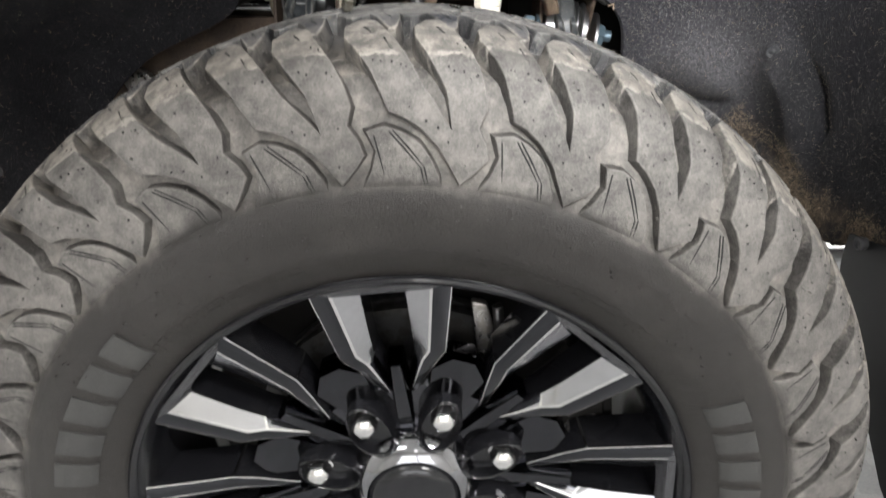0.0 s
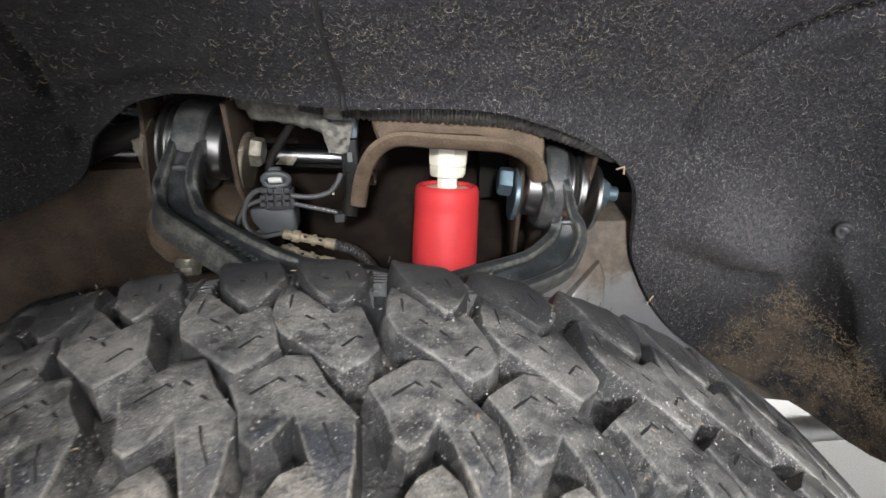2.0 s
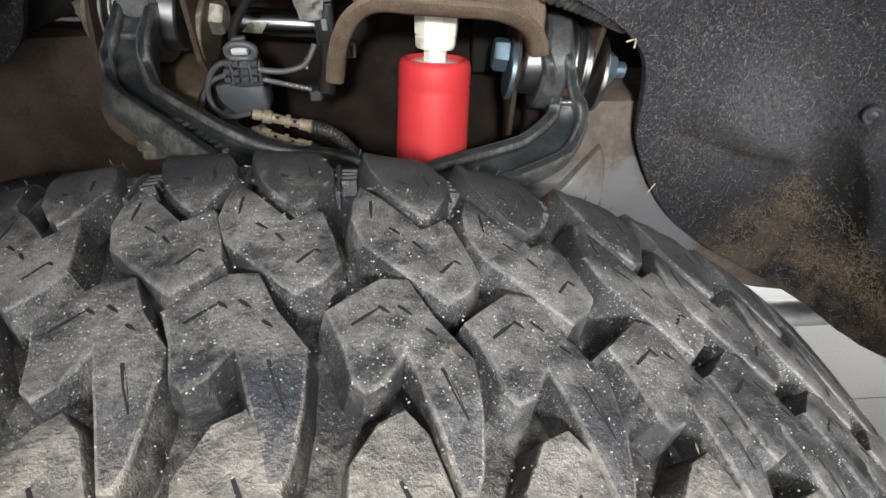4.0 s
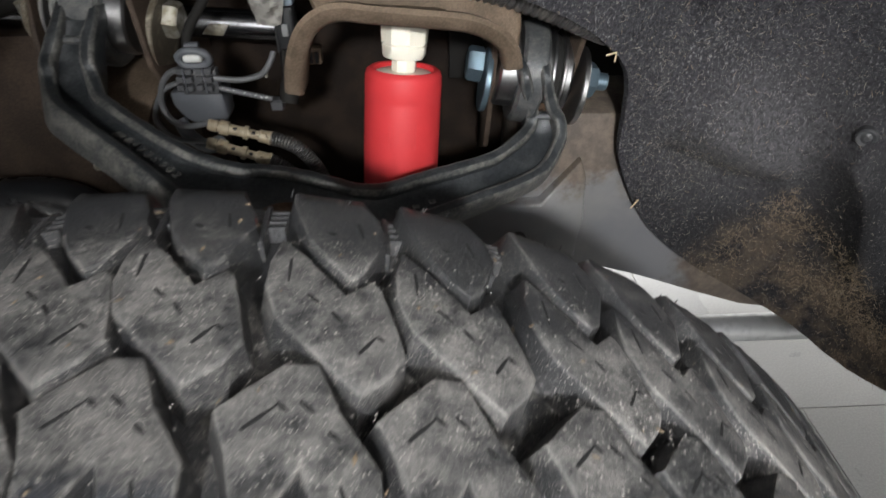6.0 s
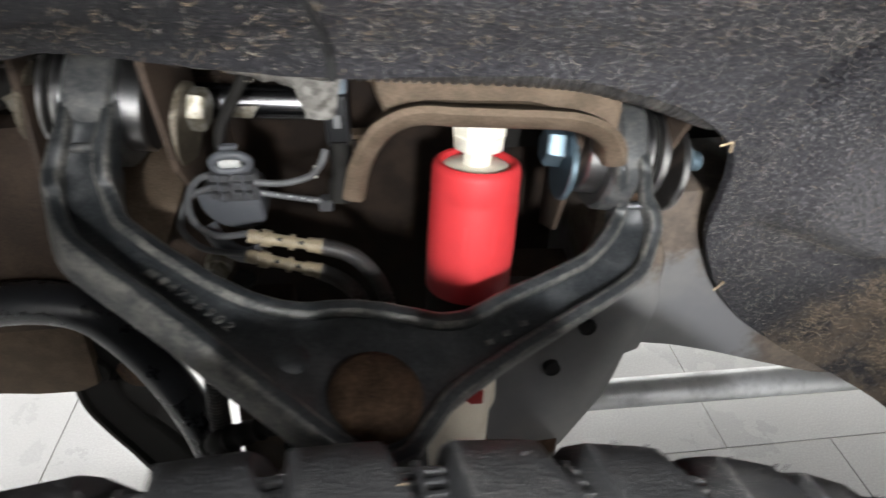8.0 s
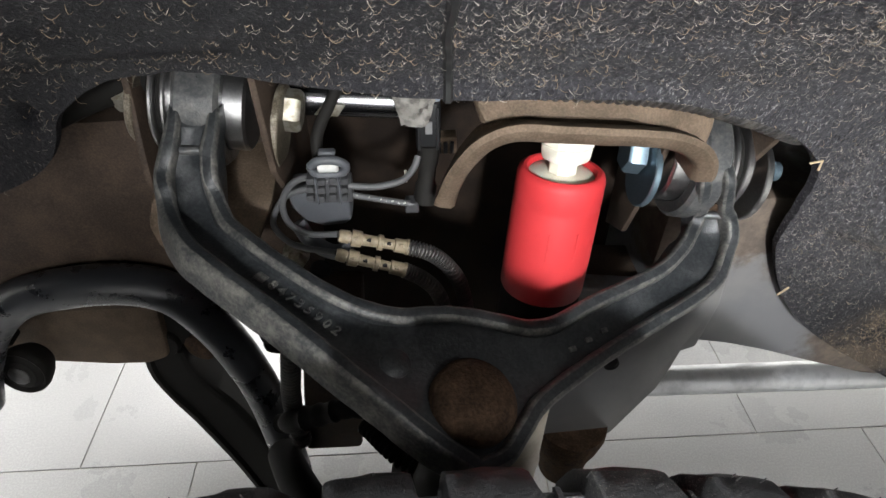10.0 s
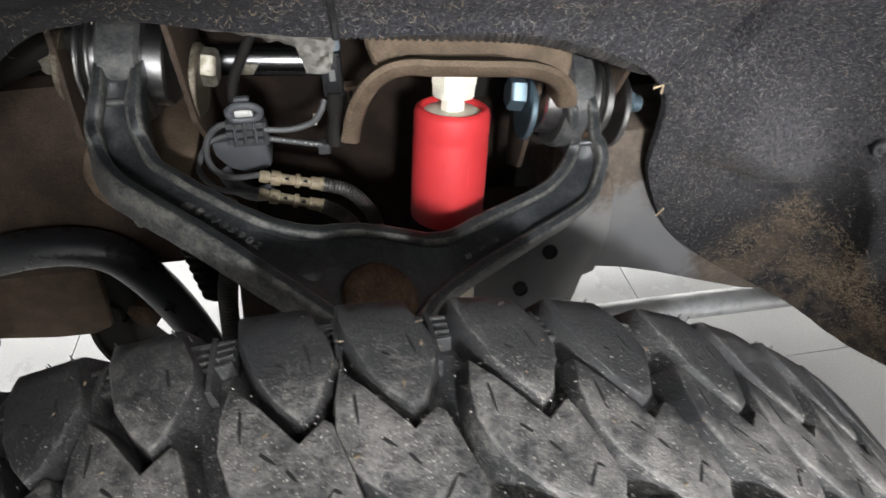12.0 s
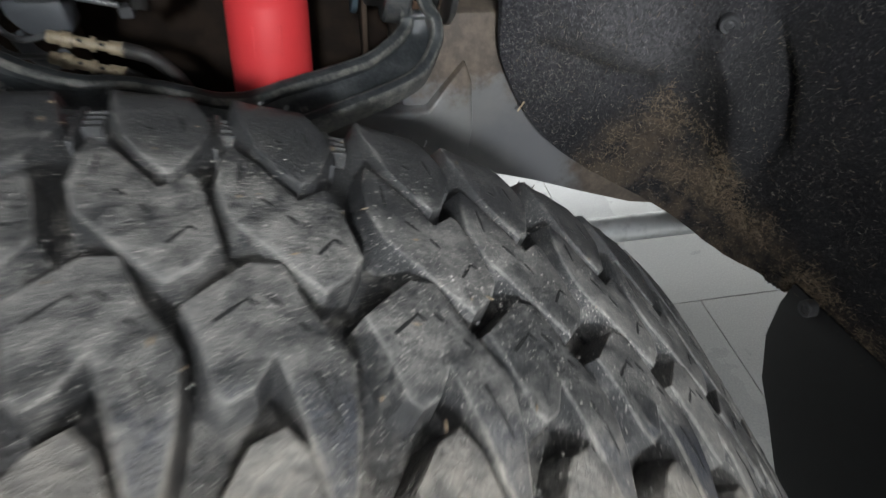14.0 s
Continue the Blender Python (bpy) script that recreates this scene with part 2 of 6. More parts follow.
DULL_STEEL = worn("machined_steel", (0.42, 0.41, 0.4), (0.22, 0.2, 0.18), 0.36, 0.9, 80)
ZINC = worn("yellow_zinc", (0.33, 0.315, 0.275), (0.18, 0.155, 0.105), 0.45, 0.6, 140)
DUSTY_ZINC = worn("dusty_zinc", (0.10, 0.080, 0.055), (0.34, 0.31, 0.25), 0.55, 0.3, 90, 0.3, 0.0008, 0.52, 0.70)
SHAFT_STEEL = plain("ground_steel", (0.30, 0.30, 0.31), 0.24, 1.0, amount=0.3)
BLUE_ZINC = plain("blue_zinc", (0.15, 0.21, 0.255), 0.35, 0.7, amount=0.4)
FORGED = worn("black_forged_iron", (0.017, 0.0195, 0.022), (0.052, 0.055, 0.057), 0.50, 0.05, 70, 0.35, 0.0012, 0.45, 0.72, 420)
FORGED_FACE = worn("greasy_grey_iron", (0.055, 0.058, 0.062), (0.115, 0.113, 0.108), 0.38, 0.25, 110, 0.3, 0.0009, 0.4, 0.65, 420)
FORGED_EDGE = worn("rubbed_forged_iron", (0.042, 0.044, 0.045), (0.165, 0.158, 0.143), 0.52, 0.1, 90, 0.3, 0.001, 0.42, 0.68, 420)
BROWN = worn("dusty_brown_frame", (0.040, 0.0285, 0.0215), (0.088, 0.063, 0.047), 0.7, 0.0, 26, 0.2, 0.0007, 0.38, 0.66, 600, 0.22)
BROWN_LIGHT = worn("dusty_tan_bracket", (0.082, 0.060, 0.042), (0.155, 0.114, 0.082), 0.75, 0.0, 40, 0.3, 0.0009, 0.38, 0.66, 600, 0.15)

def make_rail():
    n = Nodes("grey_reflecting_frame")
    x, y, z = n.xyz()
    wander, grain, streak = n.noise(38, 6, 0.65), n.noise(500, 3), n.noise(9, 5)
    off = n.math("MULTIPLY", n.math("SUBTRACT", wander, 0.5), 0.10)
    upper = n.math("MULTIPLY", n.step(n.math("ADD", z, off), 0.742, 0.775), n.step(n.math("ADD", x, off), 0.41, 0.36))
    tip = n.step(n.math("ADD", x, off), 0.42, 0.46)
    mud = n.math("MAXIMUM", upper, tip)
    # Streaked grey paints the bright floor mirrored in the rail; mud is real.
    floor_grey = n.mix(n.step(streak, 0.4, 0.7), (0.14, 0.14, 0.147), (0.19, 0.185, 0.18))
    soil = n.mix(n.math("ADD", n.math("MULTIPLY", grain, 0.35), n.math("MULTIPLY", n.step(n.noise(48, 5, 0.7), 0.35, 0.68), 0.65)), (0.045, 0.032, 0.023), (0.165, 0.122, 0.086))
    n.bump(n.math("ADD", n.math("MULTIPLY", grain, 0.4), n.math("MULTIPLY", mud, wander)), 0.2, 0.001)
    return n.put(n.mix(n.math("MULTIPLY", mud, 0.85), floor_grey, soil), n.math("ADD", n.math("MULTIPLY", mud, 0.35), 0.36), 0.1)


GREY_FRAME = make_rail()
RUSTY = worn("rusty_cap", (0.030, 0.019, 0.013), (0.105, 0.066, 0.042), 0.85, 0.1, 75, 0.7, 0.0016, 0.36, 0.70, 420, 0.15)
BLACK_STEEL = worn("satin_black_bar", (0.016, 0.0175, 0.021), (0.022, 0.024, 0.029), 0.36, 0.0, 30, 0.05, 0.0003, spec=0.6)
BLACK_DARK = plain("grimy_black", (0.012, 0.011, 0.010), 0.75, spec=0.2)
# Near-black brown that paints the shade behind and below the shock.
BACK_DARK = worn("shade_brown", (0.009, 0.0062, 0.0048), (0.024, 0.0165, 0.0122), 0.8, 0.0, 30, 0.2, 0.0006, spec=0.1)
RED = plain("red_rubber_boot", (0.56, 0.035, 0.04), 0.55, 0.0, 0.35, 60, 0.16, 0.03)
WHITE = worn("off_white_paint", (0.80, 0.77, 0.66), (0.62, 0.55, 0.42), 0.4, 0.0, 35, 0.08, 0.0004, 0.5, 0.8)
CREAM = worn("dirty_cream_tube", (0.72, 0.66, 0.55), (0.42, 0.34, 0.25), 0.45, 0.0, 30, 0.1, 0.0004, 0.5, 0.8)
TAN = worn("tan_plastic", (0.30, 0.245, 0.165), (0.20, 0.16, 0.105), 0.55, 0.0, 200, 0.1, 0.0004)
GREY_PLASTIC = plain("grey_plastic", (0.075, 0.079, 0.088), 0.5)
DARK_PLASTIC = plain("dark_grey_plastic", (0.05, 0.05, 0.053), 0.5)
PALE_BLUE = plain("pale_blue_plastic", (0.15, 0.18, 0.21), 0.45)
BLACK_PLASTIC = plain("black_plastic", (0.012, 0.012, 0.013), 0.55, spec=0.3, bump=0.12, fine=1400)
WIRE = plain("grey_wire", (0.085, 0.085, 0.088), 0.5)
LOOM = worn("dusty_black_loom", (0.022, 0.022, 0.024), (0.13, 0.115, 0.10), 0.55, 0.0, 60, 0.1, 0.0004, 0.5, 0.75)
FOIL = worn("taped_foil", (0.20, 0.19, 0.17), (0.09, 0.083, 0.075), 0.5, 0.1, 160, 0.4, 0.0015)
GALV = worn("mottled_silver_bar", (0.66, 0.67, 0.68), (0.44, 0.45, 0.47), 0.48, 0.55, 40, 0.03, 0.0003, 0.45, 0.7, 300)
TILE = worn("grey_porcelain", (0.38, 0.385, 0.39), (0.42, 0.42, 0.418), 0.32, 0.0, 3, 0.03, 0.0003, 0.25, 0.75, 250)
GROUT = plain("pale_grout", (0.5, 0.48, 0.43), 0.85)
WALL = worn("white_wall_paint", (0.74, 0.74, 0.72), (0.68, 0.68, 0.66), 0.8, 0.0, 3, 0.05, 0.001)
STRAW = worn("dry_straw", (0.28, 0.215, 0.145), (0.13, 0.095, 0.062), 0.8, 0.0, 300)
def make_fibre():
    n = Nodes("pale_fibre")
    own = n.tree.nodes.new("ShaderNodeNewGeometry").outputs["Random Per Island"]
    col = n.mix(n.math("POWER", own, 2.4), (0.03, 0.029, 0.033), (0.42, 0.38, 0.335))
    return n.put(col, 0.85, 0.0, 0.2)


FIBRE = make_fibre()
THREAD = worn("pale_thread", (0.46, 0.41, 0.33), (0.24, 0.21, 0.17), 0.85, 0.0, 200)
GRIT = worn("pale_grit", (0.46, 0.44, 0.41), (0.26, 0.24, 0.21), 0.8, 0.0, 300)
PANEL_WHITE = bpy.data.materials.new("lamp_diffuser")
PANEL_WHITE.use_nodes = True
PANEL_WHITE.node_tree.nodes["Principled BSDF"].inputs["Emission Color"].default_value = (1, 0.97, 0.93, 1)
PANEL_WHITE.node_tree.nodes["Principled BSDF"].inputs["Emission Strength"].default_value = 6.0


# ---- mesh helpers ----
def finish(name, bm, material, parent=None, label="", smooth=40):
    """Links a bmesh as one mesh object."""
    me = bpy.data.meshes.new(name)
    bmesh.ops.recalc_face_normals(bm, faces=bm.faces)
    bm.to_mesh(me)
    bm.free()
    for m in material if isinstance(material, (list, tuple)) else (material,):
        me.materials.append(m)
    if smooth:
        me.polygons.foreach_set("use_smooth", [True] * len(me.polygons))
        me.set_sharp_from_angle(angle=radians(smooth))
    ob = new(name, me)
    if parent is not None:
        ob.parent = parent
        if parent.type == "EMPTY":
            ob.matrix_parent_inverse = parent.matrix_basis.inverted()
    if label:
        ob["label"] = label
    return ob


def part(name, bm, material, parent, label="", smooth=40):
    return finish(name, bm, material, parent, label, smooth)


def thing(name, label, category, group="", kind="", at=(0, 0, 0)):
    ob = new(name)
    ob.empty_display_size, ob.location = 0.05, at
    return tagged(ob, label, category, group, kind)


def frame_of(axis):
    """Two directions square to an axis."""
    a = Vector(axis).normalized()
    side = Vector((0, 0, 1)) if abs(a.z) < 0.9 else Vector((0, 1, 0))
    u = a.cross(side).normalized()
    return a, u, a.cross(u).normalized()


def rings(bm, loops, cap=True, closed=False):
    """Skins loops of points, all of one count."""
    made = [[bm.verts.new(p) for p in loop] for loop in loops]
    n = len(made[0])
    pairs = list(zip(made, made[1:])) + ([(made[-1], made[0])] if closed else [])
    for a, b in pairs:
        for i in range(n):
            bm.faces.new((a[i], a[(i + 1) % n], b[(i + 1) % n], b[i]))
    if cap and not closed:
        bm.faces.new(made[0][::-1])
        bm.faces.new(made[-1])
    return made


def lathe(bm, origin, axis, profile, sides=32, turn=0.0, closed=False, cap=True):
    """profile: pairs of distance along the axis and radius."""
    a, u, w = frame_of(axis)
    o = Vector(origin)
    loops = [[o + a * d + (u * math.cos(turn + 2 * math.pi * i / sides) + w * math.sin(turn + 2 * math.pi * i / sides)) * r for i in range(sides)] for d, r in profile]
    return rings(bm, loops, cap, closed)


def rod(bm, p, q, r, sides=20, bevel=0.0):
    p, q = Vector(p), Vector(q)
    length = (q - p).length
    b = min(bevel, r * 0.5, length * 0.4)
    prof = [(0, r - b), (b, r), (length - b, r), (length, r - b)] if b else [(0, r), (length, r)]
    return lathe(bm, p, q - p, prof, sides)


def hexhead(bm, p, axis, across, height):
    r = across / 2 / math.cos(math.pi / 6)
    lathe(bm, p, axis, [(0, r), (height * 0.8, r), (height, r * 0.86)], 6)


def spline(points, n):
    """Catmull-Rom through points, n steps a span."""
    pts = [Vector(p) for p in points]
    pts = [pts[0] * 2 - pts[1]] + pts + [pts[-1] * 2 - pts[-2]]
    out = []
    for i in range(1, len(pts) - 2):
        a, b, c, d = pts[i - 1 : i + 3]
        for k in range(n):
            t = k / n
            out.append(0.5 * ((2 * b) + (c - a) * t + (2 * a - 5 * b + 4 * c - d) * t**2 + (3 * b - a - 3 * c + d) * t**3))
    out.append(pts[-2])
    return out


def tube(bm, points, radius, sides=12, steps=6, wave=0.0, pitch=0.0, smooth_path=True):
    """A tube along points; wave and pitch make it corrugated."""
    path = spline(points, steps) if smooth_path else [Vector(p) for p in points]
    if wave:
        length = sum((b - a).length for a, b in zip(path, path[1:]))
        path = spline(points, max(2, int(length / pitch * 4 / (len(points) - 1))))
    loops, u = [], None
    for i, p in enumerate(path):
        d = (path[min(i + 1, len(path) - 1)] - path[max(i - 1, 0)]).normalized()
        if u is None:
            u = frame_of(d)[1]
        u = (u - d * u.dot(d)).normalized()
        w = d.cross(u)
        r = radius[min(i, len(radius) - 1)] if isinstance(radius, list) else radius
        if wave:
            r += wave * (1 if i % 4 in (1, 2) else -1)
        loops.append([p + (u * math.cos(2 * math.pi * k / sides) + w * math.sin(2 * math.pi * k / sides)) * r for k in range(sides)])
    rings(bm, loops)


def box(bm, x0, x1, y0, y1, z0, z1, bevel=0.003, segments=2):
    made = bmesh.ops.create_cube(bm, size=1.0)["verts"]
    for v in made:
        v.co = Vector((x0 if v.co.x < 0 else x1, y0 if v.co.y < 0 else y1, z0 if v.co.z < 0 else z1))
    if bevel:
        edges = {e for v in made for e in v.link_edges}
        bmesh.ops.bevel(bm, geom=list(edges), offset=bevel, segments=segments, affect="EDGES", profile=0.5)


def slab(bm, outline, across, bevel=0.002):
    """A plate: an outline of points, thickened along the vector across, with small bevels."""
    a = [bm.verts.new(Vector(p)) for p in outline]
    face = bm.faces.new(a)
    got = bmesh.ops.extrude_face_region(bm, geom=[face])
    top = [v for v in got["geom"] if isinstance(v, bmesh.types.BMVert)]
    for v in top:
        v.co += Vector(across)
    if bevel:
        edges = {e for v in a + top for e in v.link_edges}
        bmesh.ops.bevel(bm, geom=list(edges), offset=bevel, segments=2, affect="EDGES", profile=0.5)


# ---- the workshop ----
def room():
    x0, x1, y0, y1, h, t = -4.0, 4.2, -3.4, 4.6, 3.4, 0.15
    bm = bmesh.new()
    box(bm, x0 - t, x1 + t, y0 - t, y1 + t, -0.12, -0.004, 0)
    floor = tagged(finish("floor", bm, GROUT, smooth=0), "workshop floor of large grey porcelain tiles", "floor", kind="structure")
    for name, dims in (("wall_west", (x0 - t, x0, y0 - t, y1 + t)), ("wall_east", (x1, x1 + t, y0 - t, y1 + t)), ("wall_north", (x0, x1, y1, y1 + t))):
        bm = bmesh.new()
        box(bm, *dims, 0, h, 0)
        tagged(finish(name, bm, WALL, smooth=0), "plain white painted workshop wall", "wall", kind="structure")
    wx0, wx1, wz0, wz1 = WINDOW
    bm = bmesh.new()
    for a, b, c, d in ((x0, wx0, 0, h), (wx1, x1, 0, h), (wx0, wx1, 0, wz0), (wx0, wx1, wz1, h)):
        box(bm, a, b, y0 - t, y0, c, d, 0)
    tagged(finish("wall_south", bm, WALL, smooth=0), "white painted workshop wall with a wide window", "wall", kind="structure")
    win = thing("window_1", "wide unseen workshop window with white frame and daylight", "window", kind="structure", at=(0.2, y0, wz0))
    for a, b, c, d in ((wx0, wx1, wz0, wz0 + 0.05), (wx0, wx1, wz1 - 0.05, wz1), (wx0, wx0 + 0.05, wz0 + 0.05, wz1 - 0.05), (wx1 - 0.05, wx1, wz0 + 0.05, wz1 - 0.05)):
        bm = bmesh.new()
        box(bm, a, b, y0 - 0.10, y0 - 0.05, c, d, 0.004)
        part("window_frame", bm, WALL, win)
    bm = bmesh.new()
    box(bm, x0 - t, x1 + t, y0 - t, y1 + t, h, h + 0.1, 0)
    tagged(finish("ceiling", bm, WALL, smooth=0), "plain white workshop ceiling", "ceiling", kind="structure")
    for lx, ly, _ in LAMPS:
        lamp = thing("ceiling_lamp", "flat white ceiling light panel in a slim frame", "lamp", "ceiling lamps", at=(lx, ly, h))
        bm = bmesh.new()
        box(bm, lx - 0.62, lx + 0.62, ly - 0.27, ly + 0.27, h - 0.03, h - 0.002, 0.004)
        part("housing", bm, WALL, lamp)
        bm = bmesh.new()
        box(bm, lx - 0.59, lx + 0.59, ly - 0.24, ly + 0.24, h - 0.034, h - 0.0302, 0)
        part("diffuser", bm, PANEL_WHITE, lamp, "glowing white diffuser")
    return floor


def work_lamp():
    # Housing and stand are made up to carry the added arch light.
    lamp = thing("work_lamp", "unseen black fill lamp on a slim stand, added behind the viewer", "lamp", at=(LAMP_AT.x, LAMP_AT.y, 0))
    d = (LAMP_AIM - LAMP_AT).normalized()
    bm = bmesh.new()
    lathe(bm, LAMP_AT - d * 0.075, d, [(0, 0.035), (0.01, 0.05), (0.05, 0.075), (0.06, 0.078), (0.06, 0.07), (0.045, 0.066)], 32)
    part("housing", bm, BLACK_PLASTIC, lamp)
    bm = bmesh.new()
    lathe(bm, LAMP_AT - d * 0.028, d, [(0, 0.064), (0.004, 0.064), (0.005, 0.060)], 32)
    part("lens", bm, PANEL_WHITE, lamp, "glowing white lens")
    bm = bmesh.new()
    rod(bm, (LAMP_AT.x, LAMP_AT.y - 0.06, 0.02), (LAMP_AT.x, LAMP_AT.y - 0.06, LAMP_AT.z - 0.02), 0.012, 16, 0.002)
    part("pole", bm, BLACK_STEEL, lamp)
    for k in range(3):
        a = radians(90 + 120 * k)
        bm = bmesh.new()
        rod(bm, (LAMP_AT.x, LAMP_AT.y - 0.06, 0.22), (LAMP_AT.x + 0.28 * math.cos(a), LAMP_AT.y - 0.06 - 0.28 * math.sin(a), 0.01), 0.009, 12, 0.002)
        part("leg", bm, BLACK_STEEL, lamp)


def truck_shell():
    """The plain dark underside and body side, unseen, that close the place above the wheel arch and block light."""
    shell = thing("truck_body", "plain dark body and engine bay floor of a pickup truck above the wheel arch", "truck body", kind="structure", at=(0.4, 1.2, 1.0))
    bm = bmesh.new()
    box(bm, -0.95, 2.2, 0.645, 1.5, 0.90, 1.35, 0.03)
    part("engine_bay_floor", bm, BLACK_DARK, shell)
    bm = bmesh.new()
    box(bm, -1.0, 2.3, -0.075, 1.55, 1.31, 1.60, 0.03)
    part("body_side", bm, BLACK_DARK, shell)
    # Dark sheets added where bright gaps would show through.
    bm = bmesh.new()
    box(bm, -1.0, -0.42, 0.56, 0.58, 0.635, 1.3, 0.002)
    part("gap_sheet", bm, BLACK_DARK, shell)
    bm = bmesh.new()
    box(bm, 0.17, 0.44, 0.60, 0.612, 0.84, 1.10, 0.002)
    part("gap_sheet", bm, BLACK_DARK, shell)
    for x0, x1 in ((-1.0, -0.62), (0.64, 2.3)):
        bm = bmesh.new()
        box(bm, x0, x1, -0.075, -0.03, 0.52, 1.30, 0.012)
        part("fender_skirt", bm, BLACK_DARK, shell)


# ---- the wheel arch liner ----
LINER = [  # stations from the rear foot over the top to the front foot; each from the edge of the opening outward
    [(0.6, 0.3, 0.628), (0.602, 0.28, 0.63), (0.603, 0.25, 0.63), (0.604, 0.21, 0.632), (0.605, 0.16, 0.635), (0.605, 0.1, 0.64), (0.607, 0.0, 0.64)],
    [(0.597, 0.402, 0.58), (0.598, 0.385, 0.605), (0.599, 0.36, 0.63), (0.6, 0.32, 0.65), (0.602, 0.27, 0.665), (0.605, 0.2, 0.68), (0.608, 0.0, 0.7)],
    [(0.535, 0.452, 0.614), (0.555, 0.447, 0.65), (0.575, 0.425, 0.675), (0.588, 0.385, 0.7), (0.596, 0.32, 0.72), (0.605, 0.22, 0.74), (0.612, 0.0, 0.77)],
    [(0.400, 0.487, 0.693), (0.47, 0.478, 0.75), (0.515, 0.455, 0.79), (0.55, 0.415, 0.82), (0.575, 0.35, 0.842), (0.6, 0.25, 0.878), (0.615, 0.0, 0.918)],
    [(0.334, 0.487, 0.790), (0.4, 0.482, 0.845), (0.45, 0.46, 0.89), (0.49, 0.425, 0.925), (0.51, 0.38, 0.961), (0.53, 0.28, 1.028), (0.56, 0.0, 1.14)],
    [(0.305, 0.455, 0.905), (0.33, 0.46, 0.935), (0.36, 0.447, 0.967), (0.385, 0.42, 0.993), (0.405, 0.385, 1.018), (0.42, 0.29, 1.088), (0.44, 0.0, 1.24)],
    [(0.18, 0.412, 0.975), (0.188, 0.41, 0.987), (0.194, 0.4, 1.002), (0.2, 0.386, 1.016), (0.2, 0.365, 1.036), (0.2, 0.28, 1.1), (0.2, 0.0, 1.265)],
    [(0.034, 0.404, 0.987), (0.034, 0.401, 1.001), (0.033, 0.39, 1.014), (0.032, 0.375, 1.026), (0.03, 0.352, 1.045), (0.03, 0.28, 1.105), (0.02, 0.0, 1.275)],
    [(-0.112, 0.412, 1.0015), (-0.114, 0.408, 1.0075), (-0.117, 0.4, 1.0145), (-0.12, 0.385, 1.023), (-0.12, 0.36, 1.043), (-0.13, 0.28, 1.103), (-0.14, 0.0, 1.265)],
    [(-0.190, 0.445, 0.966), (-0.199, 0.445, 0.976), (-0.212, 0.435, 0.989), (-0.225, 0.41, 1.0), (-0.235, 0.38, 1.021), (-0.25, 0.28, 1.088), (-0.28, 0.0, 1.23)],
    [(-0.235, 0.457, 0.912), (-0.27, 0.457, 0.925), (-0.3, 0.445, 0.94), (-0.33, 0.42, 0.955), (-0.35, 0.385, 0.969), (-0.37, 0.28, 1.017), (-0.4, 0.0, 1.116)],
    [(-0.37, 0.47, 0.85), (-0.4, 0.468, 0.865), (-0.43, 0.455, 0.875), (-0.455, 0.42, 0.885), (-0.475, 0.38, 0.891), (-0.5, 0.28, 0.916), (-0.53, 0.0, 0.962)],
    [(-0.45, 0.47, 0.759), (-0.475, 0.465, 0.765), (-0.495, 0.45, 0.77), (-0.51, 0.42, 0.775), (-0.525, 0.38, 0.78), (-0.55, 0.28, 0.79), (-0.58, 0.0, 0.81)],
    [(-0.47, 0.47, 0.6), (-0.495, 0.465, 0.6), (-0.51, 0.45, 0.6), (-0.525, 0.42, 0.6), (-0.54, 0.38, 0.6), (-0.56, 0.28, 0.6), (-0.6, 0.0, 0.6)],
]


def to_line(p, a, b):
    """Distance from p to the stretch from a to b."""
    a, b = Vector(a), Vector(b)
    t = max(0.0, min(1.0, (p - a).dot(b - a) / (b - a).length_squared))
    return (p - a - (b - a) * t).length


